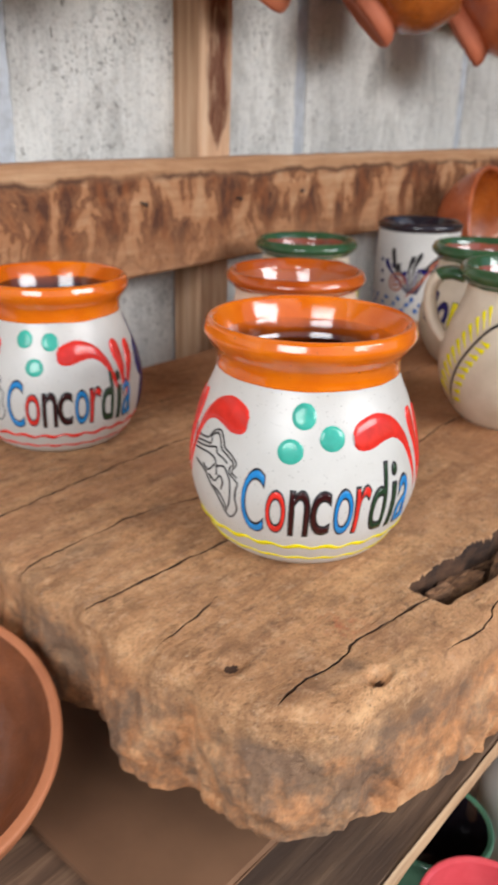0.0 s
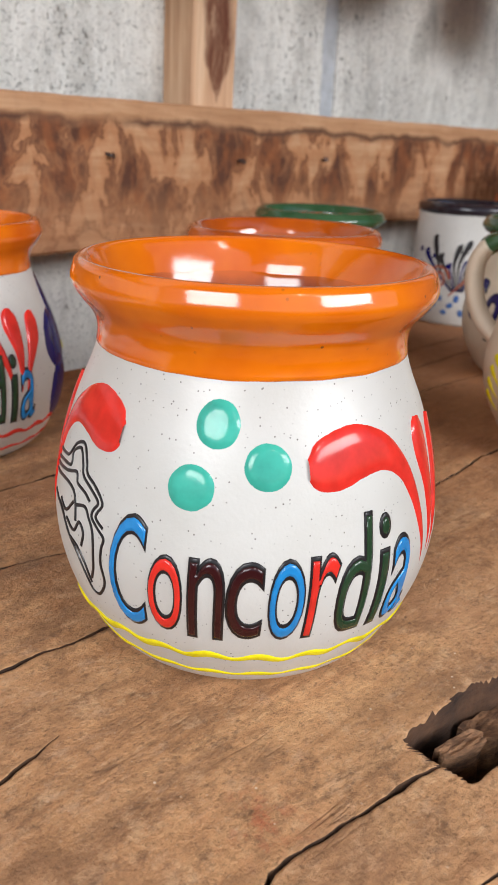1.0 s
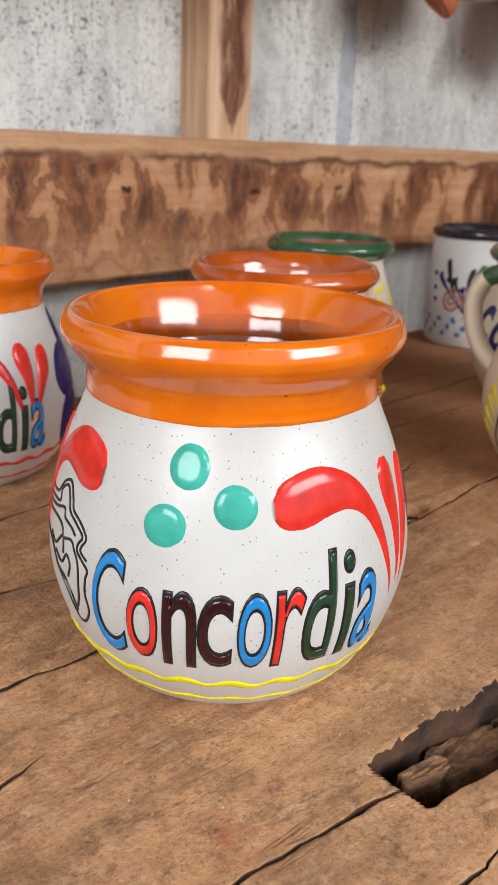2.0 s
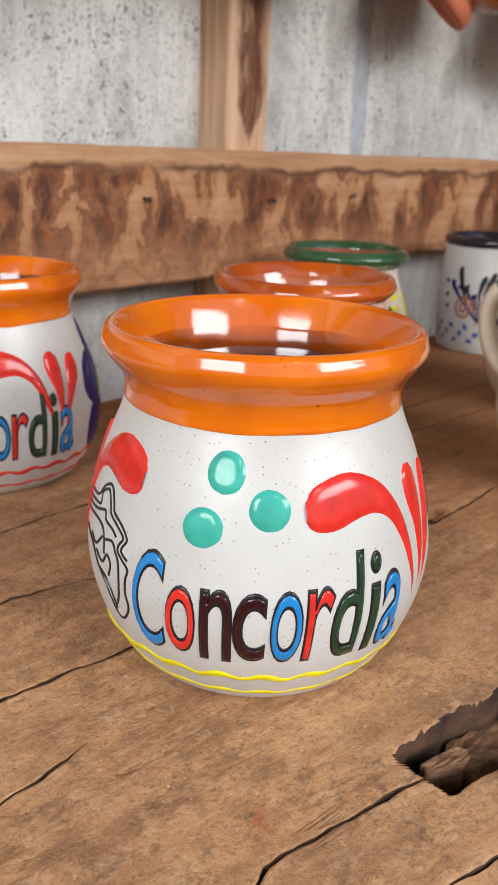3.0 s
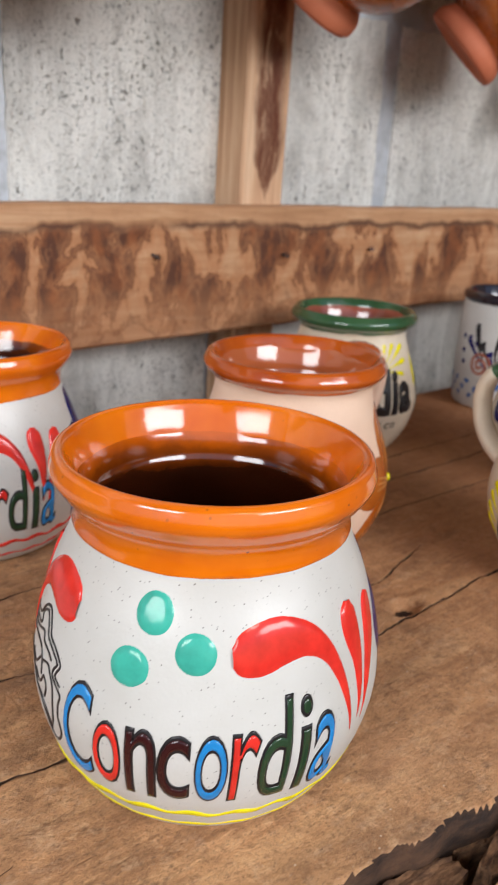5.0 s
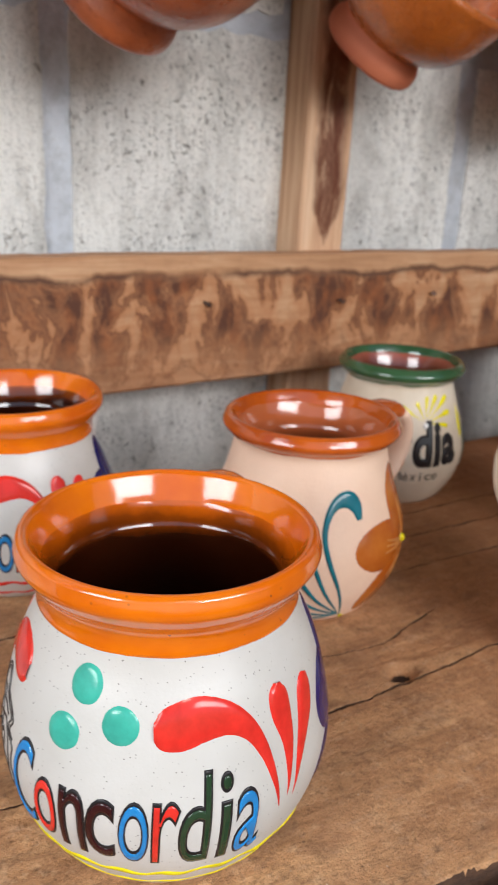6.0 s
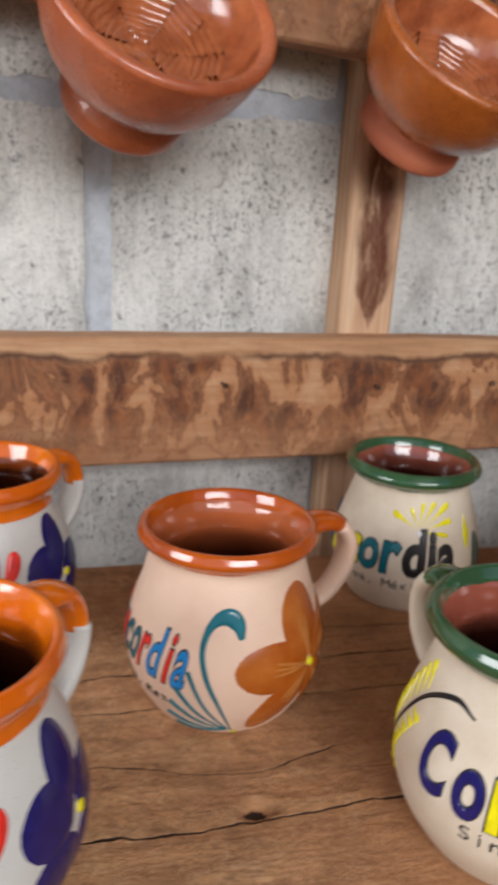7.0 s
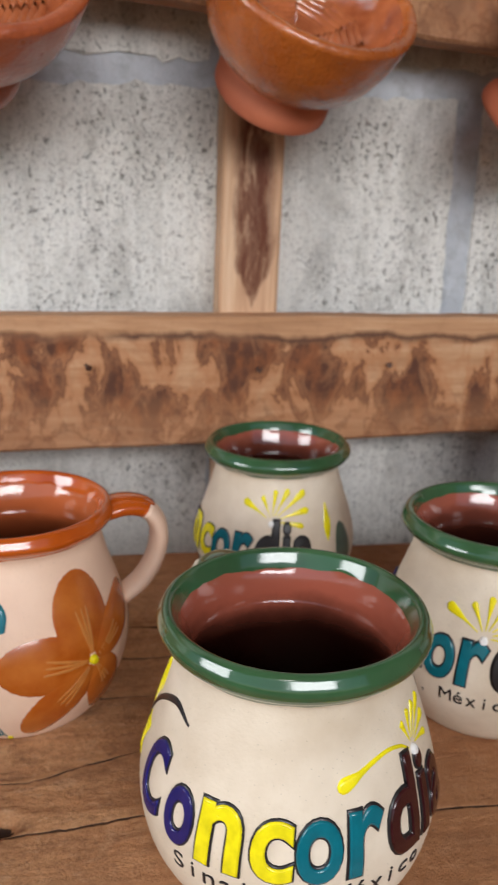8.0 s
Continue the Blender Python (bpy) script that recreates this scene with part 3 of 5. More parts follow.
def build_slab():
    xs = [0.0010 * i for i in range(300)]
    while xs[-1] < 0.36:
        xs.append(xs[-1] + 0.0016)
    while xs[-1] < 0.85:
        xs.append(xs[-1] + 0.004)
    while xs[-1] < 1.5:
        xs.append(xs[-1] + 0.05)
    ny = 580
    bm = bmesh.new()
    grid = []
    y_back = -0.028
    # each crack owns one row of the grid, which follows it from end to end
    means = [sum(p[1] for p in pts) / len(pts) for pts, w, d in CRACK_LINES]
    order = sorted(range(len(means)), key=lambda c: means[c])
    rows_of = {c: round((means[c] + 0.424) / 0.396 * ny) for c in order}
    open_at = []
    for dx in xs:
        col = []
        x0 = -0.33 + dx
        yf = front_edge(x0)
        js, ycs, deep, active = [0], [yf], {}, set()
        for c in order:
            yc = means[c]
            for _ in range(2):
                yc, ww, depth = crack_at(c, near_edge(0, yc) + dx)
            j = rows_of[c]
            yc = max(yc, ycs[-1] + (j - js[-1]) * 0.00025)
            js += [j - 1, j, j + 1]
            ycs += [yc - ww, yc, yc + ww]
            deep[j] = depth
            if depth > 0.0005:
                active |= {j - 1, j}
        open_at.append(active)
        line = np.interp(range(ny + 1), js + [ny], ycs + [y_back])
        for j in range(ny + 1):
            y = float(line[j])
            x = near_edge(x0, y) + dx
            z = slab_height(x, y) - deep.get(j, 0.0)
            rr = 0.013 + 0.007 * noise.noise((x * 20, y * 20, 15))
            dl, df = dx, y - yf
            for dist in (dl, df):
                if dist < rr:
                    z -= 0.55 * (rr - math.sqrt(max(rr * rr - (rr - dist) ** 2, 0.0)))
            worn = max(1 - dl / 0.035, 1 - df / 0.030, 0.0)
            if worn > 0:
                z += worn * (0.0032 * noise.noise((x * 38, y * 38, 16)) + 0.0010 * noise.noise((x * 120, y * 120, 17)) + 0.0005 * noise.noise((x * 300, y * 300, 18)))
            col.append(bm.verts.new((x, y, z)))
        grid.append(col)
    for i, (A, B) in enumerate(zip(grid, grid[1:])):
        for j in range(ny):
            fc = bm.faces.new((A[j], B[j], B[j + 1], A[j + 1]))
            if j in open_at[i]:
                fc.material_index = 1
    rim = [grid[0][j] for j in range(ny, -1, -1)] + [grid[i][0] for i in range(1, len(xs))]
    tail = [grid[-1][j] for j in range(1, ny + 1)] + [grid[i][ny] for i in range(len(xs) - 2, 0, -1)]
    loop = rim + tail
    prev = loop
    rows = 34
    for r in range(1, rows + 1):
        f = r / rows
        ring = []
        for v in loop:
            x, y, z = v.co
            zz = z + (-0.060 - z) * f
            b = 0.010 * noise.noise((x * 24, y * 24, zz * 18)) + 0.0045 * abs(noise.noise((x * 60, y * 60, zz * 34))) + 0.0034 * noise.noise((x * 110, y * 110, zz * 90)) + 0.0022 * noise.noise((x * 200, y * 200, zz * 120)) + 0.0007 * noise.noise((x * 420, y * 420, zz * 400))
            amt = math.sin(min(f * 1.2, 1.0) * math.pi / 2)
            inset = 0.004 * f * f
            nx = -1 if v.co.x < -0.25 and v.co.y > front_edge(x) + 0.002 else 0
            nyy = -1 if v.co.y < -0.3 and nx == 0 else 0
            if v.co.x < -0.28 and v.co.y < -0.39:
                nx, nyy = -0.5, -0.7
            ring.append(bm.verts.new((x + nx * (b * amt - inset), y + nyy * (b * amt - inset), zz)))
        for k in range(len(loop)):
            j = (k + 1) % len(loop)
            bm.faces.new((prev[k], prev[j], ring[j], ring[k]))
        prev = ring
    bm.faces.new(list(reversed(prev)))
    bmesh.ops.recalc_face_normals(bm, faces=bm.faces)
    return bm


M_SLAB = slab_material()
table = new("table")
table.location = (0, 0, 0)
tagged(table, "thick rough-hewn timber slab table with cracks and a rotted hollow", "table")
slab = part("slab", build_slab(), M_SLAB, table, smooth=True)
# darker brown wood for the faces of the hollow, cracks and knots
dark_wood_k = Mat("dark_brown_wood", 0.9)
dark_wood_k.color(dark_wood_k.mix(dark_wood_k.ramp(dark_wood_k.noise(90, 6, 0.68, dark_wood_k.mapped((0.5, 1.2, 1.2))), (0.36, 0.0), (0.64, 1.0)), lin(44, 28, 19), lin(92, 63, 43)))
M_DARK_WOOD = dark_wood_k.bump(dark_wood_k.noise(300, 6, 0.7, dark_wood_k.mapped((0.4, 1.0, 1.0))), 0.9, 0.002).m
slab.data.materials.append(M_DARK_WOOD)
# broken walls of cracks and of the hollow keep their hard edges
for p in slab.data.polygons:
    x, y, z = p.center
    if z < -0.058 or y < front_edge(x) + 0.012 or x < near_edge(0, y) + 0.012:
        if p.normal.z < 0.55:
            p.use_smooth = False
        continue
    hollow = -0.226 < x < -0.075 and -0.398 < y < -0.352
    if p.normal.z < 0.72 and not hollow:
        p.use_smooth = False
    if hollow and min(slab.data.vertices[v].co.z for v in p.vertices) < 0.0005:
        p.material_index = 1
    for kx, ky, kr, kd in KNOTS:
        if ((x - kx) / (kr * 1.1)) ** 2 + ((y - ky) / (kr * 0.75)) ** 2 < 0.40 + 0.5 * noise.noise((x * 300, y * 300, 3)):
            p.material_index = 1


def wood_chunk(x, y, top, half, turn, seed):
    """A flat, angular splinter of rotten wood left in the hollow."""
    bm = bmesh.new()
    bmesh.ops.create_cube(bm, size=2)
    bmesh.ops.subdivide_edges(bm, edges=list(bm.edges), cuts=5, use_grid_fill=True)
    for v in bm.verts:
        c = v.co.copy()
        j = noise.noise_vector((c.x * 1.1 + seed, c.y * 1.1, c.z * 0.7))
        q = noise.noise_vector((c.x * 3.5 + seed, c.y * 3.5, c.z * 2.0))
        narrow = 1 - 0.35 * abs(c.x) ** 3
        v.co = Vector(((c.x + 0.30 * j.x + 0.10 * q.x) * half[0], (c.y * narrow + 0.35 * j.y + 0.16 * q.y) * half[1], (c.z + 0.12 * j.z + 0.10 * q.z) * half[2]))
    ob = part("wood_chunk", bm, M_CHUNK, table)
    ob.matrix_world = pose(x, y, top - half[2], *turn)
    return ob


chunk_k = Mat("splintered_wood", 0.9)
chunk_k.color(chunk_k.mix(chunk_k.ramp(chunk_k.noise(210, 7, 0.74, chunk_k.mapped((0.5, 1.1, 1.1))), (0.38, 0.0), (0.60, 1.0)), lin(78, 52, 36), lin(152, 112, 80)))
M_CHUNK = chunk_k.bump(chunk_k.noise(400, 6, 0.7, chunk_k.mapped((0.3, 1.0, 1.0))), 0.9, 0.0015).m
CHUNKS = (  # place, height of the top, half sizes, turn
    (-0.2090, -0.3765, -0.0005, (0.0075, 0.0030, 0.010), (4, 5, -14)), (-0.1840, -0.3775, -0.0060, (0.0150, 0.0052, 0.011), (-6, 3, -8)),
    (-0.1860, -0.3915, -0.0045, (0.0170, 0.0026, 0.012), (5, -3, -10)), (-0.1560, -0.3850, -0.0040, (0.0120, 0.0046, 0.012), (4, 4, 6)),
    (-0.1530, -0.3745, -0.0110, (0.0120, 0.0034, 0.010), (-8, 2, -5)), (-0.1280, -0.3800, -0.0080, (0.0110, 0.0040, 0.011), (3, -4, 4)),
    (-0.1060, -0.3790, -0.0060, (0.0090, 0.0036, 0.012), (0, 5, -6)), (-0.2010, -0.3700, -0.0150, (0.0070, 0.0016, 0.008), (8, 0, 10)))
for k, (cx, cy, top, half, turn) in enumerate(CHUNKS):
    wood_chunk(cx, cy, top, half, turn, k * 2.7)
for x in (-0.12, 1.0):
    for y in (-0.30, -0.06):
        part("leg", box_bm(x - 0.035, x + 0.035, y - 0.03, y + 0.03, -0.85, -0.055, 0.003), M_SLAB, table)

M_SHELF = wood("shelf_timber", lin(136, 108, 84), lin(108, 82, 62), lin(66, 48, 36), lin(64, 48, 38), "x", 1.2, 0.6, 0.85)
M_SAWN = wood("sawn_timber", lin(214, 184, 150), lin(190, 154, 118), lin(140, 104, 74), lin(120, 90, 66), "x", 1.2, 0.3, 0.8)
shelf = part("lower_shelf", rough_board(-0.62, 0.9, -0.407, -0.03, lambda x: -0.094, lambda x: -0.100, 21.0, 200), M_SHELF)
part("sawn_edge", rough_board(-0.62, 0.9, -0.4095, -0.4068, lambda x: -0.0935, lambda x: -0.1005, 23.0, 300, rag=1.6), M_SAWN, shelf, "pale splintered front edge")
tagged(shelf, "dark grey-brown timber shelf plank under the slab", "shelf")
kc = Mat("kraft_card", 0.85)
kc.color(kc.mix(kc.ramp(kc.noise(12, 5), (0.35, 0.0), (0.7, 1.0)), lin(128, 92, 66), lin(104, 73, 50)))
card = part("cardboard_sheet", rough_board(-0.372, -0.13, -0.362, -0.06, lambda x: -0.0895, lambda x: -0.0935, 31.0, 60), kc.bump(kc.noise(200, 3), 0.2, 0.0006).m)
tagged(card, "flat brown cardboard sheet lying on the lower shelf", "cardboard")
bottom = part("bottom_shelf", rough_board(-0.5, 0.9, -0.56, -0.03, lambda x: -0.300, lambda x: -0.328, 41.0, 120), M_SHELF)
tagged(bottom, "dark timber bottom shelf holding glazed cups", "shelf")


# ---- vessels ----
def ring_wave(a, seed):
    return noise.noise((math.cos(a) * 2.2 + seed, math.sin(a) * 2.2, seed)) + 0.5 * noise.noise((math.cos(a) * 7, math.sin(a) * 7, seed))


def lathe_part(profile, seed, waves=(), seg=84, wobble=0.006):
    """Lathe in which the rings named in waves (index: amplitude) run up and down."""
    bm = bmesh.new()
    rings = []
    for i, (r, z) in enumerate(profile):
        if r < 1e-5:
            rings.append([bm.verts.new((0, 0, z))])
            continue
        ring = []
        for k in range(seg):
            a = 2 * math.pi * k / seg
            w = 1 + wobble * noise.noise((math.cos(a) * 0.9 + seed, math.sin(a) * 0.9, z * 18))
            dz = dict(waves).get(i, 0.0) * ring_wave(a, seed)
            ring.append(bm.verts.new((r * w * math.cos(a), r * w * math.sin(a), z + dz)))
        rings.append(ring)
    for A, B in zip(rings, rings[1:]):
        for k in range(seg):
            j = (k + 1) % seg
            if len(B) == 1:
                bm.faces.new((A[k], A[j], B[0]))
            elif len(A) == 1:
                bm.faces.new((A[0], B[j], B[k]))
            else:
                bm.faces.new((A[k], A[j], B[j], B[k]))
    return bm


def handle_bm(path, half_w, half_t, n=26, seg=14, taper=1.0):
    """A pulled handle swept along (r, z) in the plane y = 0."""
    line = smooth_line(path, n)
    bm = bmesh.new()
    rings = []
    for i, p in enumerate(line):
        a, b = line[max(i - 1, 0)], line[min(i + 1, n - 1)]
        t = (b - a) / max(np.linalg.norm(b - a), 1e-9)
        nrm = (-t[1], t[0])
        f = i / (n - 1)
        w = half_w * (1.25 - 0.35 * f) * (1 - (1 - taper) * f)
        ring = []
        for k in range(seg):
            q = 2 * math.pi * k / seg
            c, s = math.cos(q) * half_t, math.sin(q) * w
            ring.append(bm.verts.new((p[0] + nrm[0] * c, s, p[1] + nrm[1] * c)))
        rings.append(ring)
    for A, B in zip(rings, rings[1:]):
        for k in range(seg):
            j = (k + 1) % seg
            bm.faces.new((A[k], A[j], B[j], B[k]))
    bm.faces.new(list(reversed(rings[0])))
    bm.faces.new(rings[-1])
    bmesh.ops.recalc_face_normals(bm, faces=bm.faces)
    return bm


def vessel(name, profile, at, z0, mats, band, inner_band, seed, label, group="", handle=None, wall=0.0042, drip=0.002):
    """A thrown mug: body, glazed rim, interior, and a pulled handle with a glazed top."""
    f = Form(profile, wall)
    e = new(name)
    e.matrix_world = pose(at[0], at[1], z0)
    tagged(e, label, "mug", group)
    outer = [(float(p[0]), float(p[1])) for p in f.pts]
    tr, tz = outer[-1]
    cut = next(i for i, p in enumerate(outer) if p[1] > band)
    r_at = f.radius(band)
    body = [(0, 0.0006), (outer[0][0] - 0.005, 0.0)] + outer[:cut] + [(r_at, band)]
    rb = f.R0
    funnel = [(tr - 0.0030, tz + 0.0004), (tr - 0.0050, tz - 0.0040), (tr - 0.0072, tz - 0.0100), (tr - 0.0088, tz - 0.0170), (tr - 0.0092, tz - 0.0250)]
    funnel += [(rb - 0.0075, 0.052), (rb - 0.0065, 0.036), (rb - 0.012, 0.018), (0.6 * rb, 0.0105), (0.3 * rb, 0.0092)]
    inner = [(float(p[0]), float(p[1])) for p in smooth_line(funnel, 44)]
    ci = next(i for i, p in enumerate(inner) if p[1] < inner_band)
    lip = [(tr - 0.0008, tz + 0.0010), (tr - 0.0018, tz + 0.0012)]
    rim = [(r_at - 0.001, band - 0.0012), (r_at + 0.0003, band - 0.0002)] + [(r + 0.0004, z) for r, z in outer[cut:]] + lip + inner[: ci + 1]
    f.body = part("body", lathe_part(body, seed), mats[0], e, smooth=True)
    part("rim", lathe_part(rim, seed, {0: 0.0006, 1: 0.0006, len(rim) - 1: drip}), mats[1], e, "glossy glazed rim", smooth=True)
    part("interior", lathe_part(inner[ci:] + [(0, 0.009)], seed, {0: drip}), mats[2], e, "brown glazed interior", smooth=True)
    if handle:
        turn, path, split = handle
        m = Matrix.Rotation(radians(turn), 4, "Z")
        whole = smooth_line(path, 30)
        k = int(split * 30)
        lower = handle_bm([tuple(p) for p in whole[max(k - 1, 0) :]], 0.0085, 0.0046)
        upper_bm = handle_bm([tuple(p) for p in whole[: k + 1]], 0.0094, 0.0051)
        lower.transform(m)
        upper_bm.transform(m)
        grip = part("handle", lower, mats[0], e, smooth=True)
        part("handle_glaze", upper_bm, mats[1], grip, "glazed top of the handle", smooth=True)
    return e, f


def ribbon(form, pts, widths, h=0.0006, n=30, across=8):
    """A slip-trailed stroke: pts are (degrees round, metres up), widths half-widths in metres."""
    line = smooth_line([(radians(a) * form.R0, v, w) for (a, v), w in zip(pts, widths)], n)
    bm = bmesh.new()
    rows = []
    for i, p in enumerate(line):
        a, b = line[max(i - 1, 0)], line[min(i + 1, n - 1)]
        t = (b - a)[:2]
        t = t / max(np.linalg.norm(t), 1e-9)
        w = max(p[2], 0.00015)
        row = []
        for k in range(across + 1):
            s = 2 * k / across - 1
            off = -0.0003 + (0.0003 + h * min(1.0, w / 0.0016)) * (1 - abs(s) ** 5)
            row.append(bm.verts.new(form.place(p[0] - t[1] * w * s, p[1] + t[0] * w * s, off)))
        rows.append(row)
    for A, B in zip(rows, rows[1:]):
        for k in range(across):
            bm.faces.new((A[k], B[k], B[k + 1], A[k + 1]))
    bmesh.ops.recalc_face_normals(bm, faces=bm.faces)
    return bm


def blob(form, deg, v, a, b, rot=0.0, h=0.0007, rings=6, seg=26):
    """A domed dab of glaze with half-axes a and b, turned by rot degrees."""
    u = radians(deg) * form.R0
    c, s = math.cos(radians(rot)), math.sin(radians(rot))
    bm = bmesh.new()
    centre = bm.verts.new(form.place(u, v, h))
    prev = None
    for i in range(1, rings + 1):
        f = i / rings
        off = -0.0003 + (h + 0.0003) * (1 - f**6)
        ring = []
        for k in range(seg):
            q = 2 * math.pi * k / seg
            g = f * (1 + 0.03 * noise.noise((math.cos(q) * 2 + deg, math.sin(q) * 2, v * 300)))
            x, y = a * g * math.cos(q), b * g * math.sin(q)
            ring.append(bm.verts.new(form.place(u + x * c - y * s, v + x * s + y * c, off)))
        for k in range(seg):
            j = (k + 1) % seg
            bm.faces.new((centre, ring[k], ring[j]) if prev is None else (prev[k], ring[k], ring[j], prev[j]))
        prev = ring
    bmesh.ops.recalc_face_normals(bm, faces=bm.faces)
    return bm


GLYPHS = {}


def glyph(ch, bold, depth):
    """The built-in font's letter as (verts, faces), its box scaled to 1 x 1."""
    key = (ch, bold, depth)
    if key not in GLYPHS:
        cu = bpy.data.curves.new("glyph", "FONT")
        cu.body, cu.size, cu.offset, cu.extrude, cu.resolution_u = ch, 1.0, bold - 0.018, depth, 5
        cu.bevel_depth, cu.bevel_resolution = 0.018, 1
        ob = new("glyph", cu)
        me = bpy.data.meshes.new_from_object(ob.evaluated_get(bpy.context.evaluated_depsgraph_get()))
        gb = bmesh.new()
        gb.from_mesh(me)
        xs, ys = [q.co.x for q in gb.verts], [q.co.y for q in gb.verts]
        for lo, hi, n, nrm in ((min(ys), max(ys), 9, (0, 1, 0)), (min(xs), max(xs), 5, (1, 0, 0))):
            for q in range(1, n):
                at = lo + (hi - lo) * q / n + 1e-4
                bmesh.ops.bisect_plane(gb, geom=list(gb.verts) + list(gb.edges) + list(gb.faces), plane_co=[at * c for c in nrm], plane_no=nrm)
        gb.verts.index_update()
        v = np.array([tuple(p.co) for p in gb.verts])
        GLYPHS[key] = (v, [tuple(p.index for p in fc.verts) for fc in gb.faces])
        gb.free()
        bpy.data.objects.remove(ob)
        bpy.data.meshes.remove(me)
        bpy.data.curves.remove(cu)
    return GLYPHS[key]


def letter(form, ch, deg, width, v0, height, fill, edge, parent, bold=0.03, slant=0.0, rise=0.0006, rim=0.022):
    """One raised letter: a coloured face on a thin dark outline."""
    bm = bmesh.new()
    for k, h in enumerate((rise, rise * 0.55)):
        v, faces = glyph(ch, bold + (rim if k else 0.0), 0.1)
        if k and rim == 0:
            continue
        base, _ = glyph(ch, bold, 0.1)
        lo, hi = base.min(0), base.max(0)
        made = []
        for p in v:
            fx = (p[0] - lo[0]) / (hi[0] - lo[0]) - 0.5
            fy = (p[1] - lo[1]) / (hi[1] - lo[1])
            gx, gy = fx * width, fy * height
            off = -0.0004 if p[2] < 0.05 else h * (0.45 + 0.55 * min(max((p[2] - 0.1) / 0.018, 0.0), 1.0))
            made.append(bm.verts.new(form.place(radians(deg) * form.R0 + gx + slant * gy, v0 + gy, off)))
        for fc in faces:
            try:
                q = bm.faces.new([made[i] for i in fc])
                q.material_index = k
            except ValueError:
                pass
    bmesh.ops.recalc_face_normals(bm, faces=bm.faces)
    return part("letter", bm, (fill, edge), parent, smooth=rim > 0)


P_BLUE = paint("blue_glaze", lin(38, 134, 202))
P_RED = paint("red_glaze", lin(226, 52, 42))
P_MAROON = paint("maroon_glaze", lin(56, 20, 22))
P_DARKGREEN = paint("dark_green_glaze", lin(42, 66, 44))
P_TURQ = paint("turquoise_glaze", lin(68, 178, 158))
P_YELLOW = paint("yellow_glaze", lin(236, 219, 26))
P_NAVY = paint("navy_glaze", lin(34, 30, 96))
P_TEAL = paint("teal_glaze", lin(16, 104, 118))
P_BLACK = paint("black_line", lin(34, 30, 32), 0.35, 0.1)
P_PEARL = paint("pearl_white", lin(244, 240, 236))
P_SLATE = paint("slate_green_glaze", lin(78, 92, 78), 0.35, 0.1)
fk = Mat("amber_wash", 0.22, coat=0.4)
fk.color(fk.mix(fk.ramp(fk.noise(70, 5, 0.6), (0.32, 0.0), (0.72, 1.0)), lin(160, 74, 12), lin(184, 104, 38)))
P_AMBER = fk.bump(fk.noise(120, 4), 0.2, 0.0008).m
P_VEIN = paint("pale_amber_wash", lin(194, 124, 60), 0.3, 0.2)
P_OLDBLUE = paint("faded_blue", lin(72, 108, 168), 0.3)
P_RUSTLINE = paint("rust_line", lin(176, 98, 72), 0.4, 0.1)

ORANGE_FORM = [(0.0378, 0.0), (0.0450, 0.0059), (0.0536, 0.0216), (0.0571, 0.0394), (0.0547, 0.0571), (0.0502, 0.0728), (0.0456, 0.0836), (0.0434, 0.0910), (0.0442, 0.0969), (0.0481, 0.1023), (0.0502, 0.1063), (0.0491, 0.1110)]
SMALL_ORANGE_FORM = [(0.0370, 0.0), (0.0441, 0.0056), (0.0519, 0.0204), (0.0545, 0.0370), (0.0524, 0.0537), (0.0473, 0.0685), (0.0433, 0.0787), (0.0414, 0.0857), (0.0423, 0.0912), (0.0459, 0.0963), (0.0476, 0.1000), (0.0466, 0.1045)]
PEACH_FORM = [(0.0355, 0.0), (0.0415, 0.0062), (0.0500, 0.0225), (0.0530, 0.0410), (0.0495, 0.0590), (0.0440, 0.0755), (0.0408, 0.0885), (0.0425, 0.0940), (0.0452, 0.0965), (0.0468, 0.0995), (0.0452, 0.1035)]
TALL_GREEN_FORM = [(0.0352, 0.0), (0.0417, 0.0064), (0.0515, 0.0236), (0.0545, 0.0430), (0.0505, 0.0623), (0.0445, 0.0795), (0.0408, 0.0925), (0.0425, 0.0975), (0.0460, 0.1005), (0.0475, 0.1045), (0.0458, 0.1085)]
GREEN_FORM = [(0.0338, 0.0), (0.0396, 0.0059), (0.0477, 0.0215), (0.0506, 0.0390), (0.0470, 0.0566), (0.0418, 0.0722), (0.0382, 0.0847), (0.0397, 0.0893), (0.0433, 0.0922), (0.0451, 0.0956), (0.0432, 0.0996)]
WIDE_GREEN_FORM = [(r * 1.028, z * 1.018) for r, z in GREEN_FORM]
HANDLE_O = [(0.0460, 0.0970), (0.0560, 0.1030), (0.0675, 0.1000), (0.0740, 0.0885), (0.0735, 0.0730), (0.0670, 0.0580), (0.0550, 0.0460)]
HANDLE_G = [(0.042, 0.0930), (0.053, 0.0945), (0.063, 0.0915), (0.0685, 0.082), (0.067, 0.068), (0.060, 0.056), (0.049, 0.047)]

LETTERS = [  # letter, degrees, width in degrees, base, height
    ("C", -33.0, 10.6, 0.0240, 0.0305), ("o", -21.6, 8.8, 0.0256, 0.0208), ("n", -10.9, 8.6, 0.0250, 0.0222), ("c", -1.2, 8.6, 0.0260, 0.0210), ("o", 9.3, 8.6, 0.0256, 0.0220),
    ("r", 18.8, 7.4, 0.0254, 0.0226), ("d", 27.6, 9.0, 0.0246, 0.0318), ("i", 37.2, 2.9, 0.0240, 0.0308), ("a", 45.2, 8.6, 0.0235, 0.0240)]


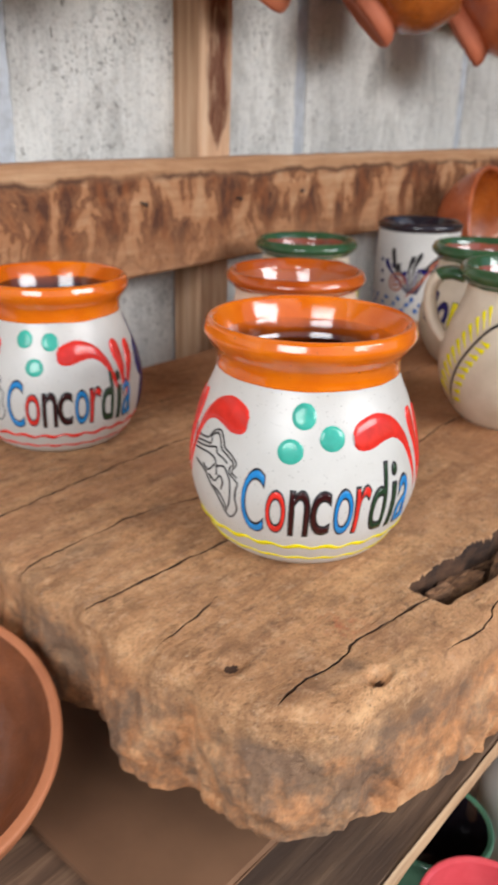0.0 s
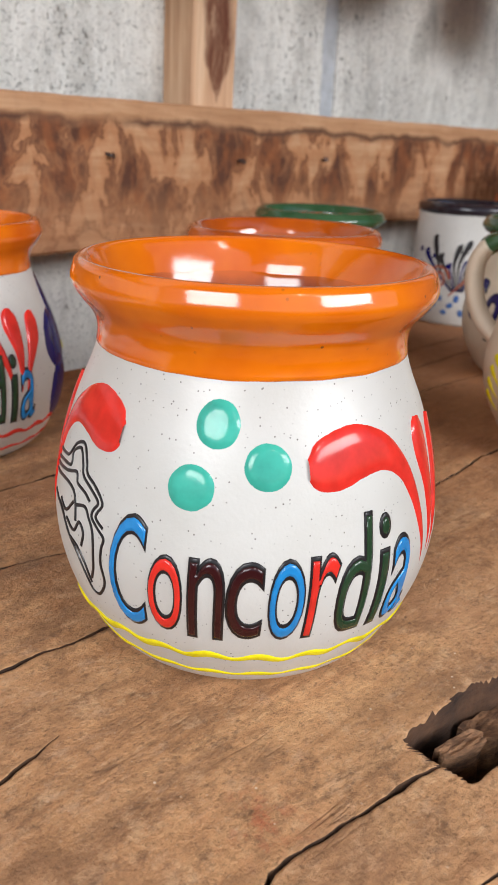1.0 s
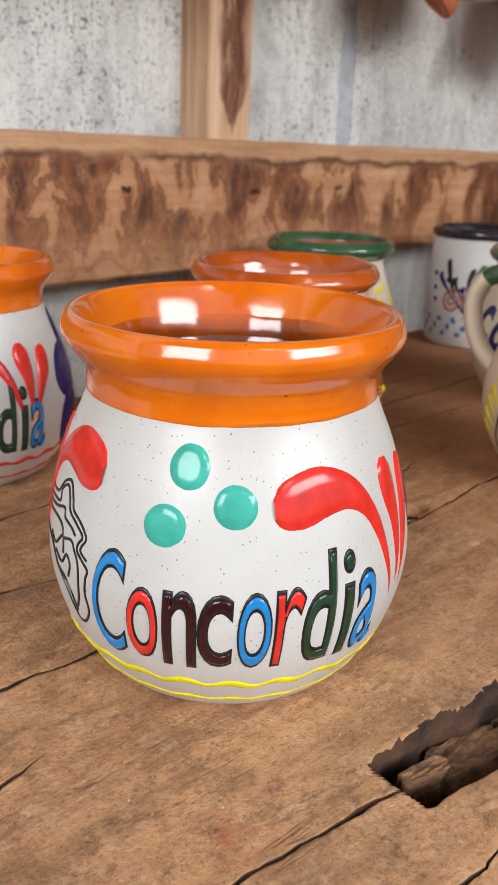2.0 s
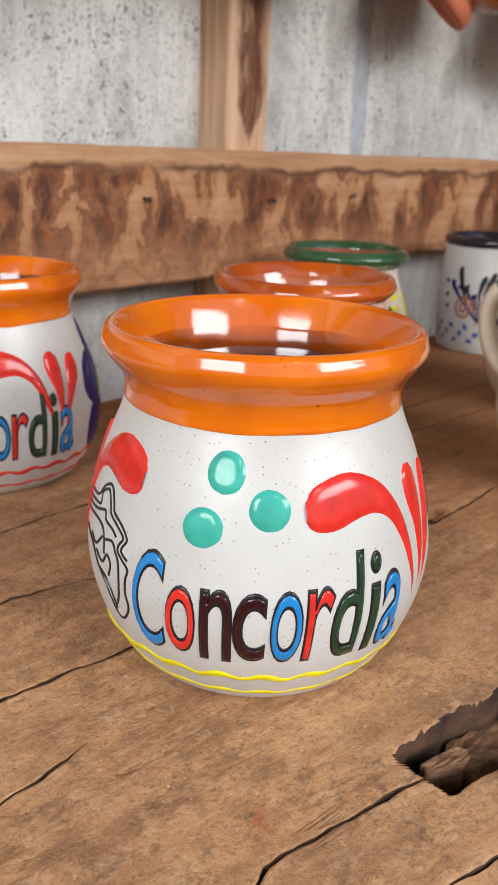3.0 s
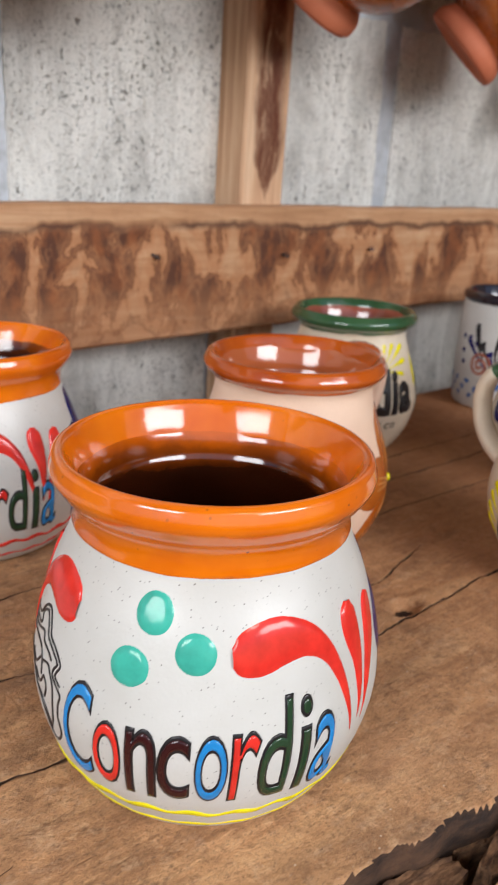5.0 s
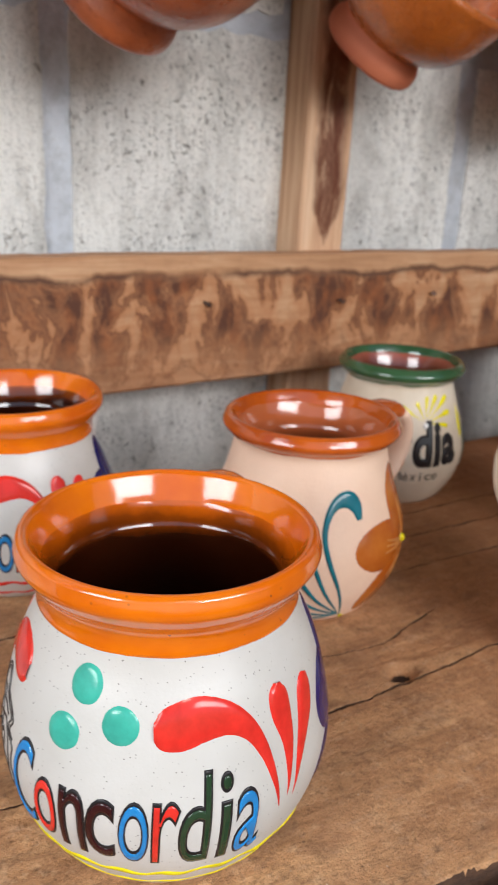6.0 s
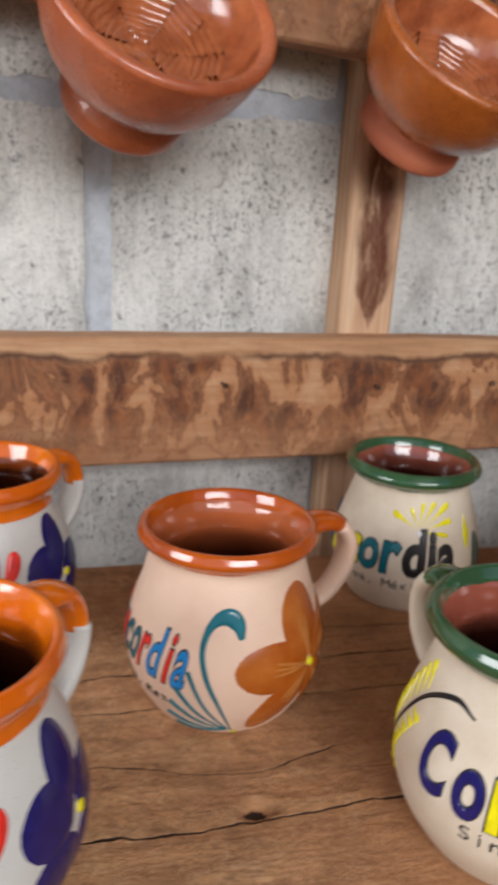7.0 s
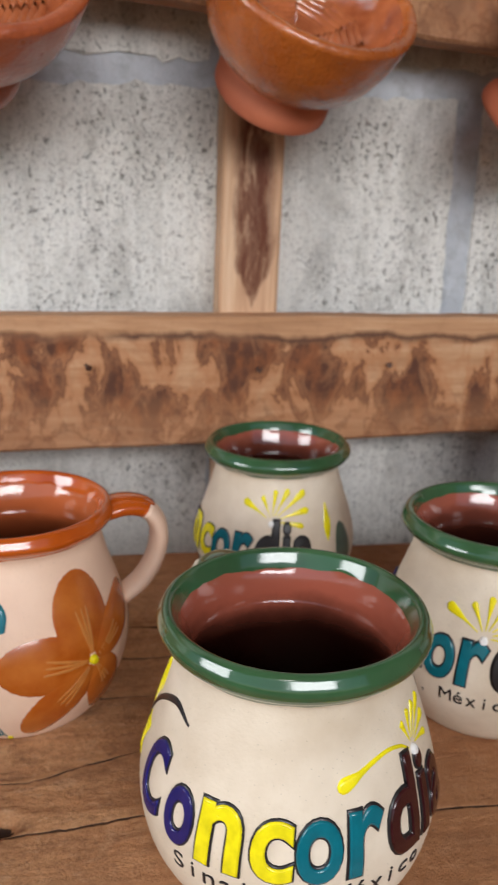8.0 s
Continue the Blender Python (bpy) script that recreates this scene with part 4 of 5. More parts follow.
def orange_mug(prof, at, z0, th0, dots, wave, shift, left, seed, label, grip=180):
    """White mug with an orange rim, trailed dots, swirls, lettering and wavy lines."""
    s = prof[-1][1] / 0.111
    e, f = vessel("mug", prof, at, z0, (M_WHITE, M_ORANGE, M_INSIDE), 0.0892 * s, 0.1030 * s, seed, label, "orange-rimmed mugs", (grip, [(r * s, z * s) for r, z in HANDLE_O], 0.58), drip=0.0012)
    e.matrix_world = pose(at[0], at[1], z0, 0, 0, th0)
    for a, v in dots:
        part("painted_dot", blob(f, a, v, 0.0067 * s, 0.0058 * s, 0, 0.0006), P_TURQ, f.body, smooth=True)
    for sign, c, up in ((1, shift, 0.0), (-1, left, 0.0035)):
        sw = [(sign * a + c, (v + up) * s) for a, v in ((15.0, 0.0692), (17.5, 0.0694), (23, 0.0704), (31, 0.0720), (40.3, 0.0707), (47.6, 0.0655), (52.3, 0.0570), (55.2, 0.0470), (57.8, 0.0340))]
        part("painted_swirl", ribbon(f, sw, [w * s for w in (0.0028, 0.0058, 0.0073, 0.0069, 0.0050, 0.0033, 0.0022, 0.0013, 0.0003)], 0.0006, 50), P_RED, f.body, smooth=True)
        for pts, ws in ((((61.5, 0.0752), (61.2, 0.0722), (61.4, 0.0666), (62.4, 0.0573), (61.9, 0.0485), (61.0, 0.0375)), (0.0016, 0.0046, 0.0050, 0.0030, 0.0014, 0.0003)),
                        (((77.5, 0.0722), (76.2, 0.0690), (74.0, 0.0626), (70.2, 0.0549), (66.6, 0.0470), (63.8, 0.0360)), (0.0016, 0.0046, 0.0048, 0.0030, 0.0014, 0.0003))):
            part("painted_petal", ribbon(f, [(sign * a + c, (v + up) * s) for a, v in pts], ws, 0.0008, 34), P_RED, f.body, smooth=True)
    for a, v, ra, rb, rot in ((112, 0.0700, 0.0120, 0.0170, 0), (98, 0.0555, 0.0165, 0.0145, 10), (98, 0.0310, 0.0150, 0.0165, -35), (123, 0.0290, 0.0140, 0.0165, 35), (130, 0.0500, 0.0170, 0.0140, -15)):
        part("painted_petal", blob(f, a + shift, v * s, ra, rb, rot, 0.0008), P_NAVY, f.body, smooth=True)
    part("painted_dot", blob(f, 116 + shift, 0.0475 * s, 0.003, 0.003, 0, 0.0011), P_YELLOW, f.body, smooth=True)
    fills = (P_BLUE, P_RED, P_MAROON, P_MAROON, P_BLUE, P_RED, P_DARKGREEN, P_DARKGREEN, P_BLUE)
    for (ch, a, w, v0, h), m in zip(LETTERS, fills):
        letter(f, ch, a, radians(w) * f.R0, v0 * s, h * s, m, P_BLACK, f.body, -0.006, 0.03, 0.0008, 0.022)
    for v, amp, w in ((0.0168, 0.0008, 0.0012), (0.0084, 0.0004, 0.0008)):
        n = 70
        pts = [(-82 + 164 * k / (n - 1), (v + amp * math.sin(k * 1.05 + seed) + 0.3 * amp * math.sin(k * 0.43)) * s) for k in range(n)]
        part("painted_wave", ribbon(f, pts, [w * (1 + 0.25 * math.sin(k * 0.9)) for k in range(n)], 0.0006, 200), wave, f.body, smooth=True)
    # a line drawing beside the lettering, as plain looping outlines
    loops = (
        [(-83, 0.0620), (-81, 0.0560), (-69, 0.0575), (-62, 0.0588), (-62, 0.0625), (-57.5, 0.0646), (-54.5, 0.0615), (-53, 0.0587), (-48, 0.0565), (-44.4, 0.0542), (-46, 0.0518), (-46.2, 0.0496), (-43, 0.0474), (-40.7, 0.0457), (-41.4, 0.0429), (-41.8, 0.0382), (-41, 0.0327), (-44.5, 0.0275), (-47.6, 0.0275), (-50, 0.0315), (-53.4, 0.0367), (-58, 0.0403), (-64, 0.0451), (-74, 0.0472)],
        [(-81, 0.0535), (-65, 0.0562), (-57.4, 0.0582), (-55.5, 0.0558), (-51, 0.0548), (-47.9, 0.0532)],
        [(-80.6, 0.0515), (-65, 0.0538), (-57.5, 0.0532), (-55, 0.0500), (-54, 0.0458)],
        [(-79, 0.0585), (-68, 0.0598), (-64.5, 0.0612), (-61, 0.0650), (-56, 0.0662), (-52.6, 0.0625), (-51, 0.0597), (-46.5, 0.0578), (-42.6, 0.0545), (-44.2, 0.0516), (-44.4, 0.0500), (-41.2, 0.0482)],
        [(-55, 0.0500), (-50, 0.0512), (-47.5, 0.0490), (-45.5, 0.0463), (-44.8, 0.0420), (-45.2, 0.0360), (-46.8, 0.0318)],
        [(-60, 0.0445), (-55, 0.0428), (-52, 0.0462), (-49.5, 0.0440), (-50.5, 0.0400)],
        [(-57, 0.0400), (-52.5, 0.0385), (-49.5, 0.0352), (-47.3, 0.0300)],
        [(-66, 0.0478), (-61, 0.0463), (-56.1, 0.0506)],
    )
    for pts in loops:
        part("painted_outline", ribbon(f, [(a, v * s) for a, v in pts], [0.00062] * len(pts), 0.0004, 120, 4), P_BLACK, f.body)
    return e


orange_mug(ORANGE_FORM, (-0.2105, -0.2959), 0.0038, -133.8, ((-10.4, 0.0792), (4.0, 0.0701), (-16.2, 0.0642)), P_YELLOW, 0, -25, 1.3,
           "white mug with orange rim, turquoise dots and yellow waves")
orange_mug(SMALL_ORANGE_FORM, (-0.2128, -0.0948), 0.0030, -121.0, ((-27.2, 0.0750), (-8.2, 0.0736), (-19.2, 0.0594)), P_RED, -19, -31.5, 4.1,
           "white mug with orange rim and red waves, near the wall", 161)


def peach_mug(at, z0, seed):
    path = [(r * 1.01, z * 1.045) for r, z in HANDLE_G]
    e, f = vessel("mug", PEACH_FORM, at, z0, (M_PEACH, M_RUST, M_INSIDE_RUST_SHADED), 0.0942, 0.0985, seed, "peach clay mug with rust-orange rim and painted flower", "", (7, path, 0.36))
    # a flower of five petals round a yellow centre
    fa, fv = -45.8, 0.0412
    petals = ((-0.0020, 0.0225, 0.0185, 0.0220, 4), (-0.0235, 0.0040, 0.0240, 0.0152, -4), (-0.0180, -0.0180, 0.0250, 0.0120, 42), (0.0215, 0.0110, 0.0110, 0.0235, -62), (0.0100, -0.0180, 0.0125, 0.0190, 26))
    for k, (du, dv, a, b, rot) in enumerate(petals):
        part("painted_petal", blob(f, fa + math.degrees(du / f.R0), fv + dv, a, b, rot, 0.0004 + 0.0002 * k, 6, 30), P_AMBER, f.body, "amber wash petal", smooth=True)
        for side in (-0.16, 0.0, 0.17):
            ex, ey = du * 1.25 - dv * side, dv * 1.25 + du * side
            vein = [(fa + math.degrees(ex * g / f.R0), fv + ey * g) for g in (0.12, 0.45, 0.8, 1.0)]
            part("painted_vein", ribbon(f, vein, (0.0005, 0.0012, 0.0009, 0.0002), 0.0009 + 0.0002 * k, 14, 4), P_VEIN, f.body, smooth=True)
    part("painted_dot", blob(f, fa, fv, 0.0024, 0.0024, 0, 0.0019), P_YELLOW, f.body, smooth=True)
    part("painted_dot", blob(f, -92, 0.0045, 0.0020, 0.0014, 0, 0.0006), P_YELLOW, f.body, smooth=True)
    part("painted_stem", ribbon(f, [(-94, 0.006), (-102, 0.0254), (-109.5, 0.0424), (-112.8, 0.0561), (-110.2, 0.0664), (-104.5, 0.0718), (-97.5, 0.0728), (-92.6, 0.0695), (-90.8, 0.0628)], (0.0005, 0.0010, 0.0014, 0.0016, 0.0022, 0.0034, 0.0046, 0.0044, 0.0018), 0.0009, 54), P_TEAL, f.body, smooth=True)
    for a, v, w in ((-120, 0.0455, 0.0013), (-127.5, 0.0350, 0.0015), (-131.5, 0.0250, 0.0016), (-136, 0.0150, 0.0016), (-133, 0.0070, 0.0014)):
        mid = ((-96 + a) / 2 - 2, (0.007 + v) / 2 - 0.002)
        part("painted_stem", ribbon(f, [(-96, 0.007), mid, (a, v)], (0.0004, 0.0010, w), 0.0007, 20), P_TEAL, f.body, smooth=True)
    cols = (P_RED, P_TEAL, P_RED, P_TEAL, P_TEAL, P_RED, P_BLUE, P_RED, P_BLUE)
    for (ch, a, w, v0, h), m in zip(LETTERS, cols):
        letter(f, ch, a - 172, radians(w * 0.95) * f.R0, v0 + 0.0110, h * 0.86, m, P_BLACK, f.body, 0.012, 0.22)
    for k, ch in enumerate("Sinaloa,Mex."):
        letter(f, ch, -201 + 6.1 * k + (4 if k > 7 else 0), 0.0016 if ch in ",.il" else 0.0036, 0.0225, 0.0055 if ch in "SlM" else 0.0015 if ch in ",." else 0.004, P_BLACK, P_BLACK, f.body, 0.0, 0.2, 0.0003, 0)
    return e


peach_mug((-0.0794, -0.1860), 0.0032, 2.2)

BIG_LETTERS = [  # letter, degrees, width in degrees, base above the small ones, height
    ("C", -71, 15, 0.0010, 0.0265), ("o", -52.5, 13.5, 0.0, 0.0200), ("n", -35, 16.5, -0.0005, 0.0218), ("c", -16.3, 14.6, 0.0, 0.0200), ("o", -0.5, 16, 0.0, 0.0204),
    ("r", 16.8, 14, 0.0, 0.0215), ("d", 34, 16, 0.0, 0.0305), ("i", 47.5, 5.2, 0.0, 0.0290), ("a", 59.5, 14.5, 0.0, 0.0210)]
FAN = ((-64, 0.0235, 0.0020), (-28, 0.0160, 0.0015), (8, 0.0180, 0.0016), (34, 0.0220, 0.0018), (56, 0.0300, 0.0020), (77, 0.0270, 0.0018), (98, 0.0220, 0.0015))


def green_mug(prof, at, z0, th0, colours, seed, label, handle, fern, fan_deg, fan_v, turn, base, text_v, text_deg):
    """Cream mug with a green rim, fat raised lettering and a yellow spray."""
    hs = prof[-1][1] / 0.102
    path = [(r if r < 0.05 else 0.05 + (r - 0.05) * 0.86, z * hs) for r, z in HANDLE_G]
    e, f = vessel("mug", prof, at, z0, (M_CREAM, M_GREEN, M_INSIDE_ROSE_SHADED), 0.0910 * hs, 0.0980 * hs, seed, label, "green-rimmed mugs", (handle - th0, path, 0.36))
    e.matrix_world = pose(at[0], at[1], z0, 0, 0, th0)
    for (ch, a, w, dv, h), m in zip(BIG_LETTERS, colours):
        letter(f, ch, a + turn, radians(w) * f.R0, base + dv, h, m, P_BLACK, f.body, 0.026, 0.04, 0.0013, 0.018)
    for k, ch in enumerate("Sinaloa, México"):
        if ch != " ":
            h = {",": 0.0016, "S": 0.0066, "l": 0.0066, "i": 0.0062, "M": 0.0066, "é": 0.0066}.get(ch, 0.0046)
            letter(f, ch, text_deg + 6.6 * k, {",": 0.0012, "l": 0.0010, "i": 0.0010, "M": 0.0060}.get(ch, 0.0044), text_v - (0.0008 if ch == "," else 0), h, P_BLACK, P_BLACK, f.body, 0.0, 0.0, 0.0003, 0)
    part("painted_dot", blob(f, fan_deg, fan_v, 0.0022, 0.0022, 0, 0.0014), P_PEARL, f.body, smooth=True)
    for tilt, ln, w in FAN[1 if fern else 0 :]:
        ln, w = (ln * 0.66, w * 0.8) if fern else (ln, w)
        du, dv = math.sin(radians(tilt)), math.cos(radians(tilt))
        pts = [(fan_deg + math.degrees(du * q * ln / f.R0), fan_v + 0.0014 + dv * q * ln + 0.003 * q * (1 - q)) for q in (0.15, 0.45, 0.75, 0.92, 1.0)]
        part("painted_spray", ribbon(f, pts, (0.0003, 0.0007, w, w * 1.2, 0.0003), 0.0008, 22), P_YELLOW, f.body, smooth=True)
    part("painted_petal", blob(f, fan_deg + 60, 0.040, 0.0085, 0.020, 4, 0.0006), P_SLATE, f.body, smooth=True)
    part("painted_petal", ribbon(f, [(fan_deg + 44, 0.050), (fan_deg + 45, 0.060), (fan_deg + 46, 0.072)], (0.0004, 0.0036, 0.0004), 0.0007, 20), P_YELLOW, f.body, smooth=True)
    if fern:
        arc = [(-124, 0.012), (-116, 0.034), (-108, 0.052), (-97, 0.068), (-86, 0.0765), (-71, 0.0815), (-58.5, 0.0785)]
        part("painted_arc", ribbon(f, arc, (0.0006, 0.0009, 0.0011, 0.0012, 0.0013, 0.0014, 0.0006), 0.0006, 70), P_BLACK, f.body, smooth=True)
        line = smooth_line(arc, 40)
        for side, step, ln in ((1, 2, 0.0165), (-1, 2, 0.0110)):
            for i in range(2, 33 if side > 0 else 27, step):
                p, q = line[i], line[min(i + 1, 39)]
                t = np.array([radians(q[0] - p[0]) * f.R0, q[1] - p[1]])
                t /= np.linalg.norm(t)
                nrm = np.array([-t[1], t[0]]) * side * 0.9 + t * 0.35
                tip = (p[0] + math.degrees(nrm[0] * ln / f.R0), p[1] + nrm[1] * ln)
                if tip[1] > 0.0900 or tip[1] < 0.006 or (side < 0 and tip[0] > -86 and tip[1] < 0.070):
                    continue
                ps = [(p[0] + (tip[0] - p[0]) * g, p[1] + (tip[1] - p[1]) * g) for g in (0.18, 0.5, 0.8, 0.95, 1.0)]
                part("painted_leaf", ribbon(f, ps, (0.0004, 0.0010, 0.0019, 0.0018, 0.0004), 0.0008, 16), P_YELLOW, f.body, smooth=True)
        big = [(fan_deg - 3, 0.0722), (fan_deg - 8, 0.0748), (fan_deg - 16, 0.0762), (fan_deg - 24, 0.0752), (fan_deg - 31, 0.0731), (fan_deg - 36, 0.0714), (fan_deg - 39, 0.0706), (fan_deg - 41, 0.0702)]
        part("painted_spray", ribbon(f, big, (0.0004, 0.0007, 0.0008, 0.0009, 0.0012, 0.0024, 0.0025, 0.0008), 0.0010, 46), P_YELLOW, f.body, smooth=True)
    return e


G_NEAR = (P_NAVY, P_NAVY, P_YELLOW, P_YELLOW, P_TEAL, P_TEAL, P_MAROON, P_MAROON, P_MAROON)
G_BACK = (P_NAVY, P_NAVY, P_YELLOW, P_YELLOW, P_TEAL, P_TEAL, P_BLACK, P_BLACK, P_BLACK)
green_mug(TALL_GREEN_FORM, (0.0308, -0.3035), 0.0030, -91, G_NEAR, 6.0, "cream mug with green rim, fat lettering and yellow fern strokes", 110, True, 48, 0.0705, 0, 0.0420, 0.0325, -51)
green_mug(GREEN_FORM, (0.0677, -0.0839), 0.0030, -145, G_BACK, 7.7, "cream mug with green rim and yellow spray, near the wall", 64, False, 41, 0.0625, 4, 0.0345, 0.0235, -40)
green_mug(WIDE_GREEN_FORM, (0.1515, -0.2155), 0.0030, -160, G_BACK, 9.1, "cream mug with green rim beside the other mugs", 49, False, 41, 0.0590, 20, 0.0370, 0.0262, -34)


def blue_mug(at, z0):
    """White straight mug with a black rim and scrolled blue and rust painting."""
    prof = [(0.0399, 0.0), (0.0432, 0.003), (0.0448, 0.0198), (0.0451, 0.0496), (0.0437, 0.0793), (0.0433, 0.0912), (0.0443, 0.0937), (0.0446, 0.0972), (0.0433, 0.0996)]
    e, f = vessel("mug", prof, at, z0, (M_WHITE, M_BLACKGLAZE, M_INSIDE_ROSE_SHADED), 0.0928, 0.090, 3.0, "white straight mug with black rim and scrolled blue painting")
    e.matrix_world = pose(at[0], at[1], z0, 0, 0, -150)
    for k in range(11):
        a0, a1 = -10 + k * 1.2, -44 + k * 9.5
        pts = [(a0, 0.030), ((a0 + a1) / 2 - 4, 0.048 + 0.001 * k), (a1, 0.060 + 0.011 * math.sin(k * 1.7)), (a1 + 3, 0.064 + 0.011 * math.sin(k * 1.7))]
        part("painted_scroll", ribbon(f, pts, (0.0006, 0.0013, 0.0029, 0.0006), 0.0004, 20), P_NAVY if k % 3 == 0 else P_BLACK, f.body)
    spiral = [(-26 + math.degrees(0.010 * (1 - q / 26) * math.cos(q * 0.55) / f.R0), 0.040 + 0.011 * (1 - q / 26) * math.sin(q * 0.55)) for q in range(24)]
    part("painted_scroll", ribbon(f, spiral, [0.0014] * 24, 0.0004, 80), P_RUSTLINE, f.body)
    part("painted_scroll", ribbon(f, [(-12, 0.026), (8, 0.044), (24, 0.062), (40, 0.068), (46, 0.060), (38, 0.055)], (0.0006, 0.0018, 0.0026, 0.0022, 0.0018, 0.0006), 0.0004, 50), P_RUSTLINE, f.body)
    for k in range(30):
        a = -90 + 6.2 * k
        part("painted_dab", blob(f, a, 0.012 + 0.006 * (k % 3), 0.0042, 0.0030, 40 * (k % 4), 0.0003, 2, 10), P_OLDBLUE, f.body)
    for a, v in ((-52, 0.050), (-50, 0.040), (-54, 0.062), (-33, 0.058), (58, 0.036), (64, 0.030)):
        part("painted_dot", blob(f, a, v, 0.0026, 0.0026, 0, 0.0004, 3, 14), P_NAVY, f.body)
    return e


blue_mug((0.2705, -0.0830), 0.0030)


# ---- hanging clay bowls ----
BOWL_OUT = [(0.0385, 0.0), (0.0405, 0.003), (0.0400, 0.011), (0.0355, 0.0185), (0.0375, 0.022), (0.0480, 0.029), (0.0585, 0.043), (0.0645, 0.060), (0.0675, 0.076), (0.0680, 0.081)]
BOWL_IN = [(0.0655, 0.0838), (0.0615, 0.0835), (0.0585, 0.0800), (0.0550, 0.066), (0.0460, 0.053), (0.0280, 0.044), (0.0, 0.041)]


def clay_bowl(foot, axis, mats, seed, label, spin=0.0, size=1.0):
    """A footed grater bowl: foot, wall, scored glazed inside; foot is its base's centre."""
    e = new("clay_bowl")
    q = Vector(axis).normalized().to_track_quat("Z", "Y").to_matrix().to_4x4()
    e.matrix_world = Matrix.Translation(foot) @ q @ Matrix.Rotation(radians(spin), 4, "Z") @ Matrix.Scale(size, 4)
    tagged(e, label, "bowl", "clay bowls on the upper rail")
    out = [tuple(p) for p in smooth_line(BOWL_OUT, 34)]
    cut = next(i for i, p in enumerate(out) if p[1] > 0.0195)
    part("foot", lathe_part([(0, 0.004), (0.030, 0.004), (0.034, 0.0)] + out[: cut + 1], seed, {}, 64, 0.012), mats[1], e, "unglazed clay foot", smooth=True)
    part("wall", lathe_part(out[cut:] + [tuple(p) for p in smooth_line(BOWL_IN[:3], 6)], seed, {}, 64, 0.012), mats[0], e, smooth=True)
    inner = Form([(r, z) for r, z in reversed(BOWL_IN[2:])], n=30)
    part("interior", lathe_part([tuple(p) for p in smooth_line(BOWL_IN[2:], 24)], seed, {}, 64, 0.012), M_SCORED, e, "glossy scored interior", smooth=True)
    # scored ridges in herringbone sectors
    bm = bmesh.new()
    rnd = random.Random(int(seed * 10))
    for sector in range(6):
        for k in range(9):
            a = radians(sector * 60 + 30)
            rad = 0.012 + 0.0042 * k
            for side in (-1, 1):
                span = min(0.018, rad * 0.5)
                pts = []
                for g in range(5):
                    fr = g / 4
                    lx, ly = rad - 0.006 * fr + rnd.uniform(-0.0005, 0.0005), side * (0.001 + span * fr)
                    x, y = lx * math.cos(a) - ly * math.sin(a), lx * math.sin(a) + ly * math.cos(a)
                    r = math.hypot(x, y)
                    z = float(np.interp(r, [p[0] for p in reversed(BOWL_IN[2:])], [p[1] for p in reversed(BOWL_IN[2:])]))
                    pts.append(Vector((x, y, z)))
                rows = []
                for g, p in enumerate(pts):
                    t = (pts[min(g + 1, 4)] - pts[max(g - 1, 0)]).normalized()
                    up = Vector((-p.x, -p.y, 0.05)).normalized() * 0.5 + Vector((0, 0, 0.8))
                    s = t.cross(up).normalized() * 0.0027
                    rows.append([bm.verts.new(p - s), bm.verts.new(p + up.normalized() * 0.0042), bm.verts.new(p + s)])
                for A, B in zip(rows, rows[1:]):
                    bm.faces.new((A[0], B[0], B[1], A[1]))
                    bm.faces.new((A[1], B[1], B[2], A[2]))
    bmesh.ops.recalc_face_normals(bm, faces=bm.faces)
    tagged(part("scoring", bm, M_SCORED, e, "fine herringbone scored ridges", smooth=True), kind="stuff")
    return e


def tube(points, radius, seg=8, n=40):
    line = [Vector(p) for p in smooth_line(points, n)]
    bm = bmesh.new()
    rings = []
    for i, p in enumerate(line):
        t = (line[min(i + 1, n - 1)] - line[max(i - 1, 0)]).normalized()
        s = t.cross(Vector((0.3, 0.9, 0.2))).normalized()
        u = t.cross(s)
        rings.append([bm.verts.new(p + (s * math.cos(2 * math.pi * k / seg) + u * math.sin(2 * math.pi * k / seg)) * radius) for k in range(seg)])
    for A, B in zip(rings, rings[1:]):
        for k in range(seg):
            j = (k + 1) % seg
            bm.faces.new((A[k], A[j], B[j], B[k]))
    bmesh.ops.recalc_face_normals(bm, faces=bm.faces)
    return bm


sk = Mat("scored_brown_glaze", 0.10, coat=0.8)
sk.color(sk.mix(sk.ramp(sk.noise(60, 4), (0.35, 0.0), (0.7, 1.0)), lin(196, 112, 68), lin(146, 72, 40)))
M_SCORED = sk.bump(sk.noise(150, 5, 0.6), 0.35, 0.002).m
twine_k = Mat("brown_twine", 0.8)
twine_k.color(twine_k.mix(twine_k.noise(300, 3), lin(120, 74, 44), lin(90, 54, 32)))
M_TWINE = twine_k.m

BOWLS = (  # middle of the foot, axis, size, wall and foot
    ((-0.303, -0.012, 0.3160), (0.22, -0.71, 0.66), 1.00, M_TERRA, M_TERRA_RAW, "burnished terracotta bowl with scored inside, hung on twine"),
    ((-0.124, -0.011, 0.3163), (0.25, -0.72, 0.64), 1.01, M_TERRA, M_TERRA, "burnished terracotta bowl with scored inside, hung on twine"),
    ((0.0690, -0.010, 0.3080), (0.22, -0.66, 0.71), 0.92, M_TERRA_AMBER, M_TERRA_RAW, "amber-glazed clay bowl with raw pink foot, hung on twine"),
    ((0.2400, -0.010, 0.2940), (0.45, -0.55, 0.69), 0.91, M_TERRA_AMBER, M_TERRA_RAW, "amber-glazed clay bowl with raw pink foot, hung on twine"),
    ((0.4137, -0.028, 0.2889), (0.36, -0.70, 0.60), 0.93, M_TERRA, M_TERRA_RAW, "burnished terracotta bowl with scored inside, hung on twine"),
)
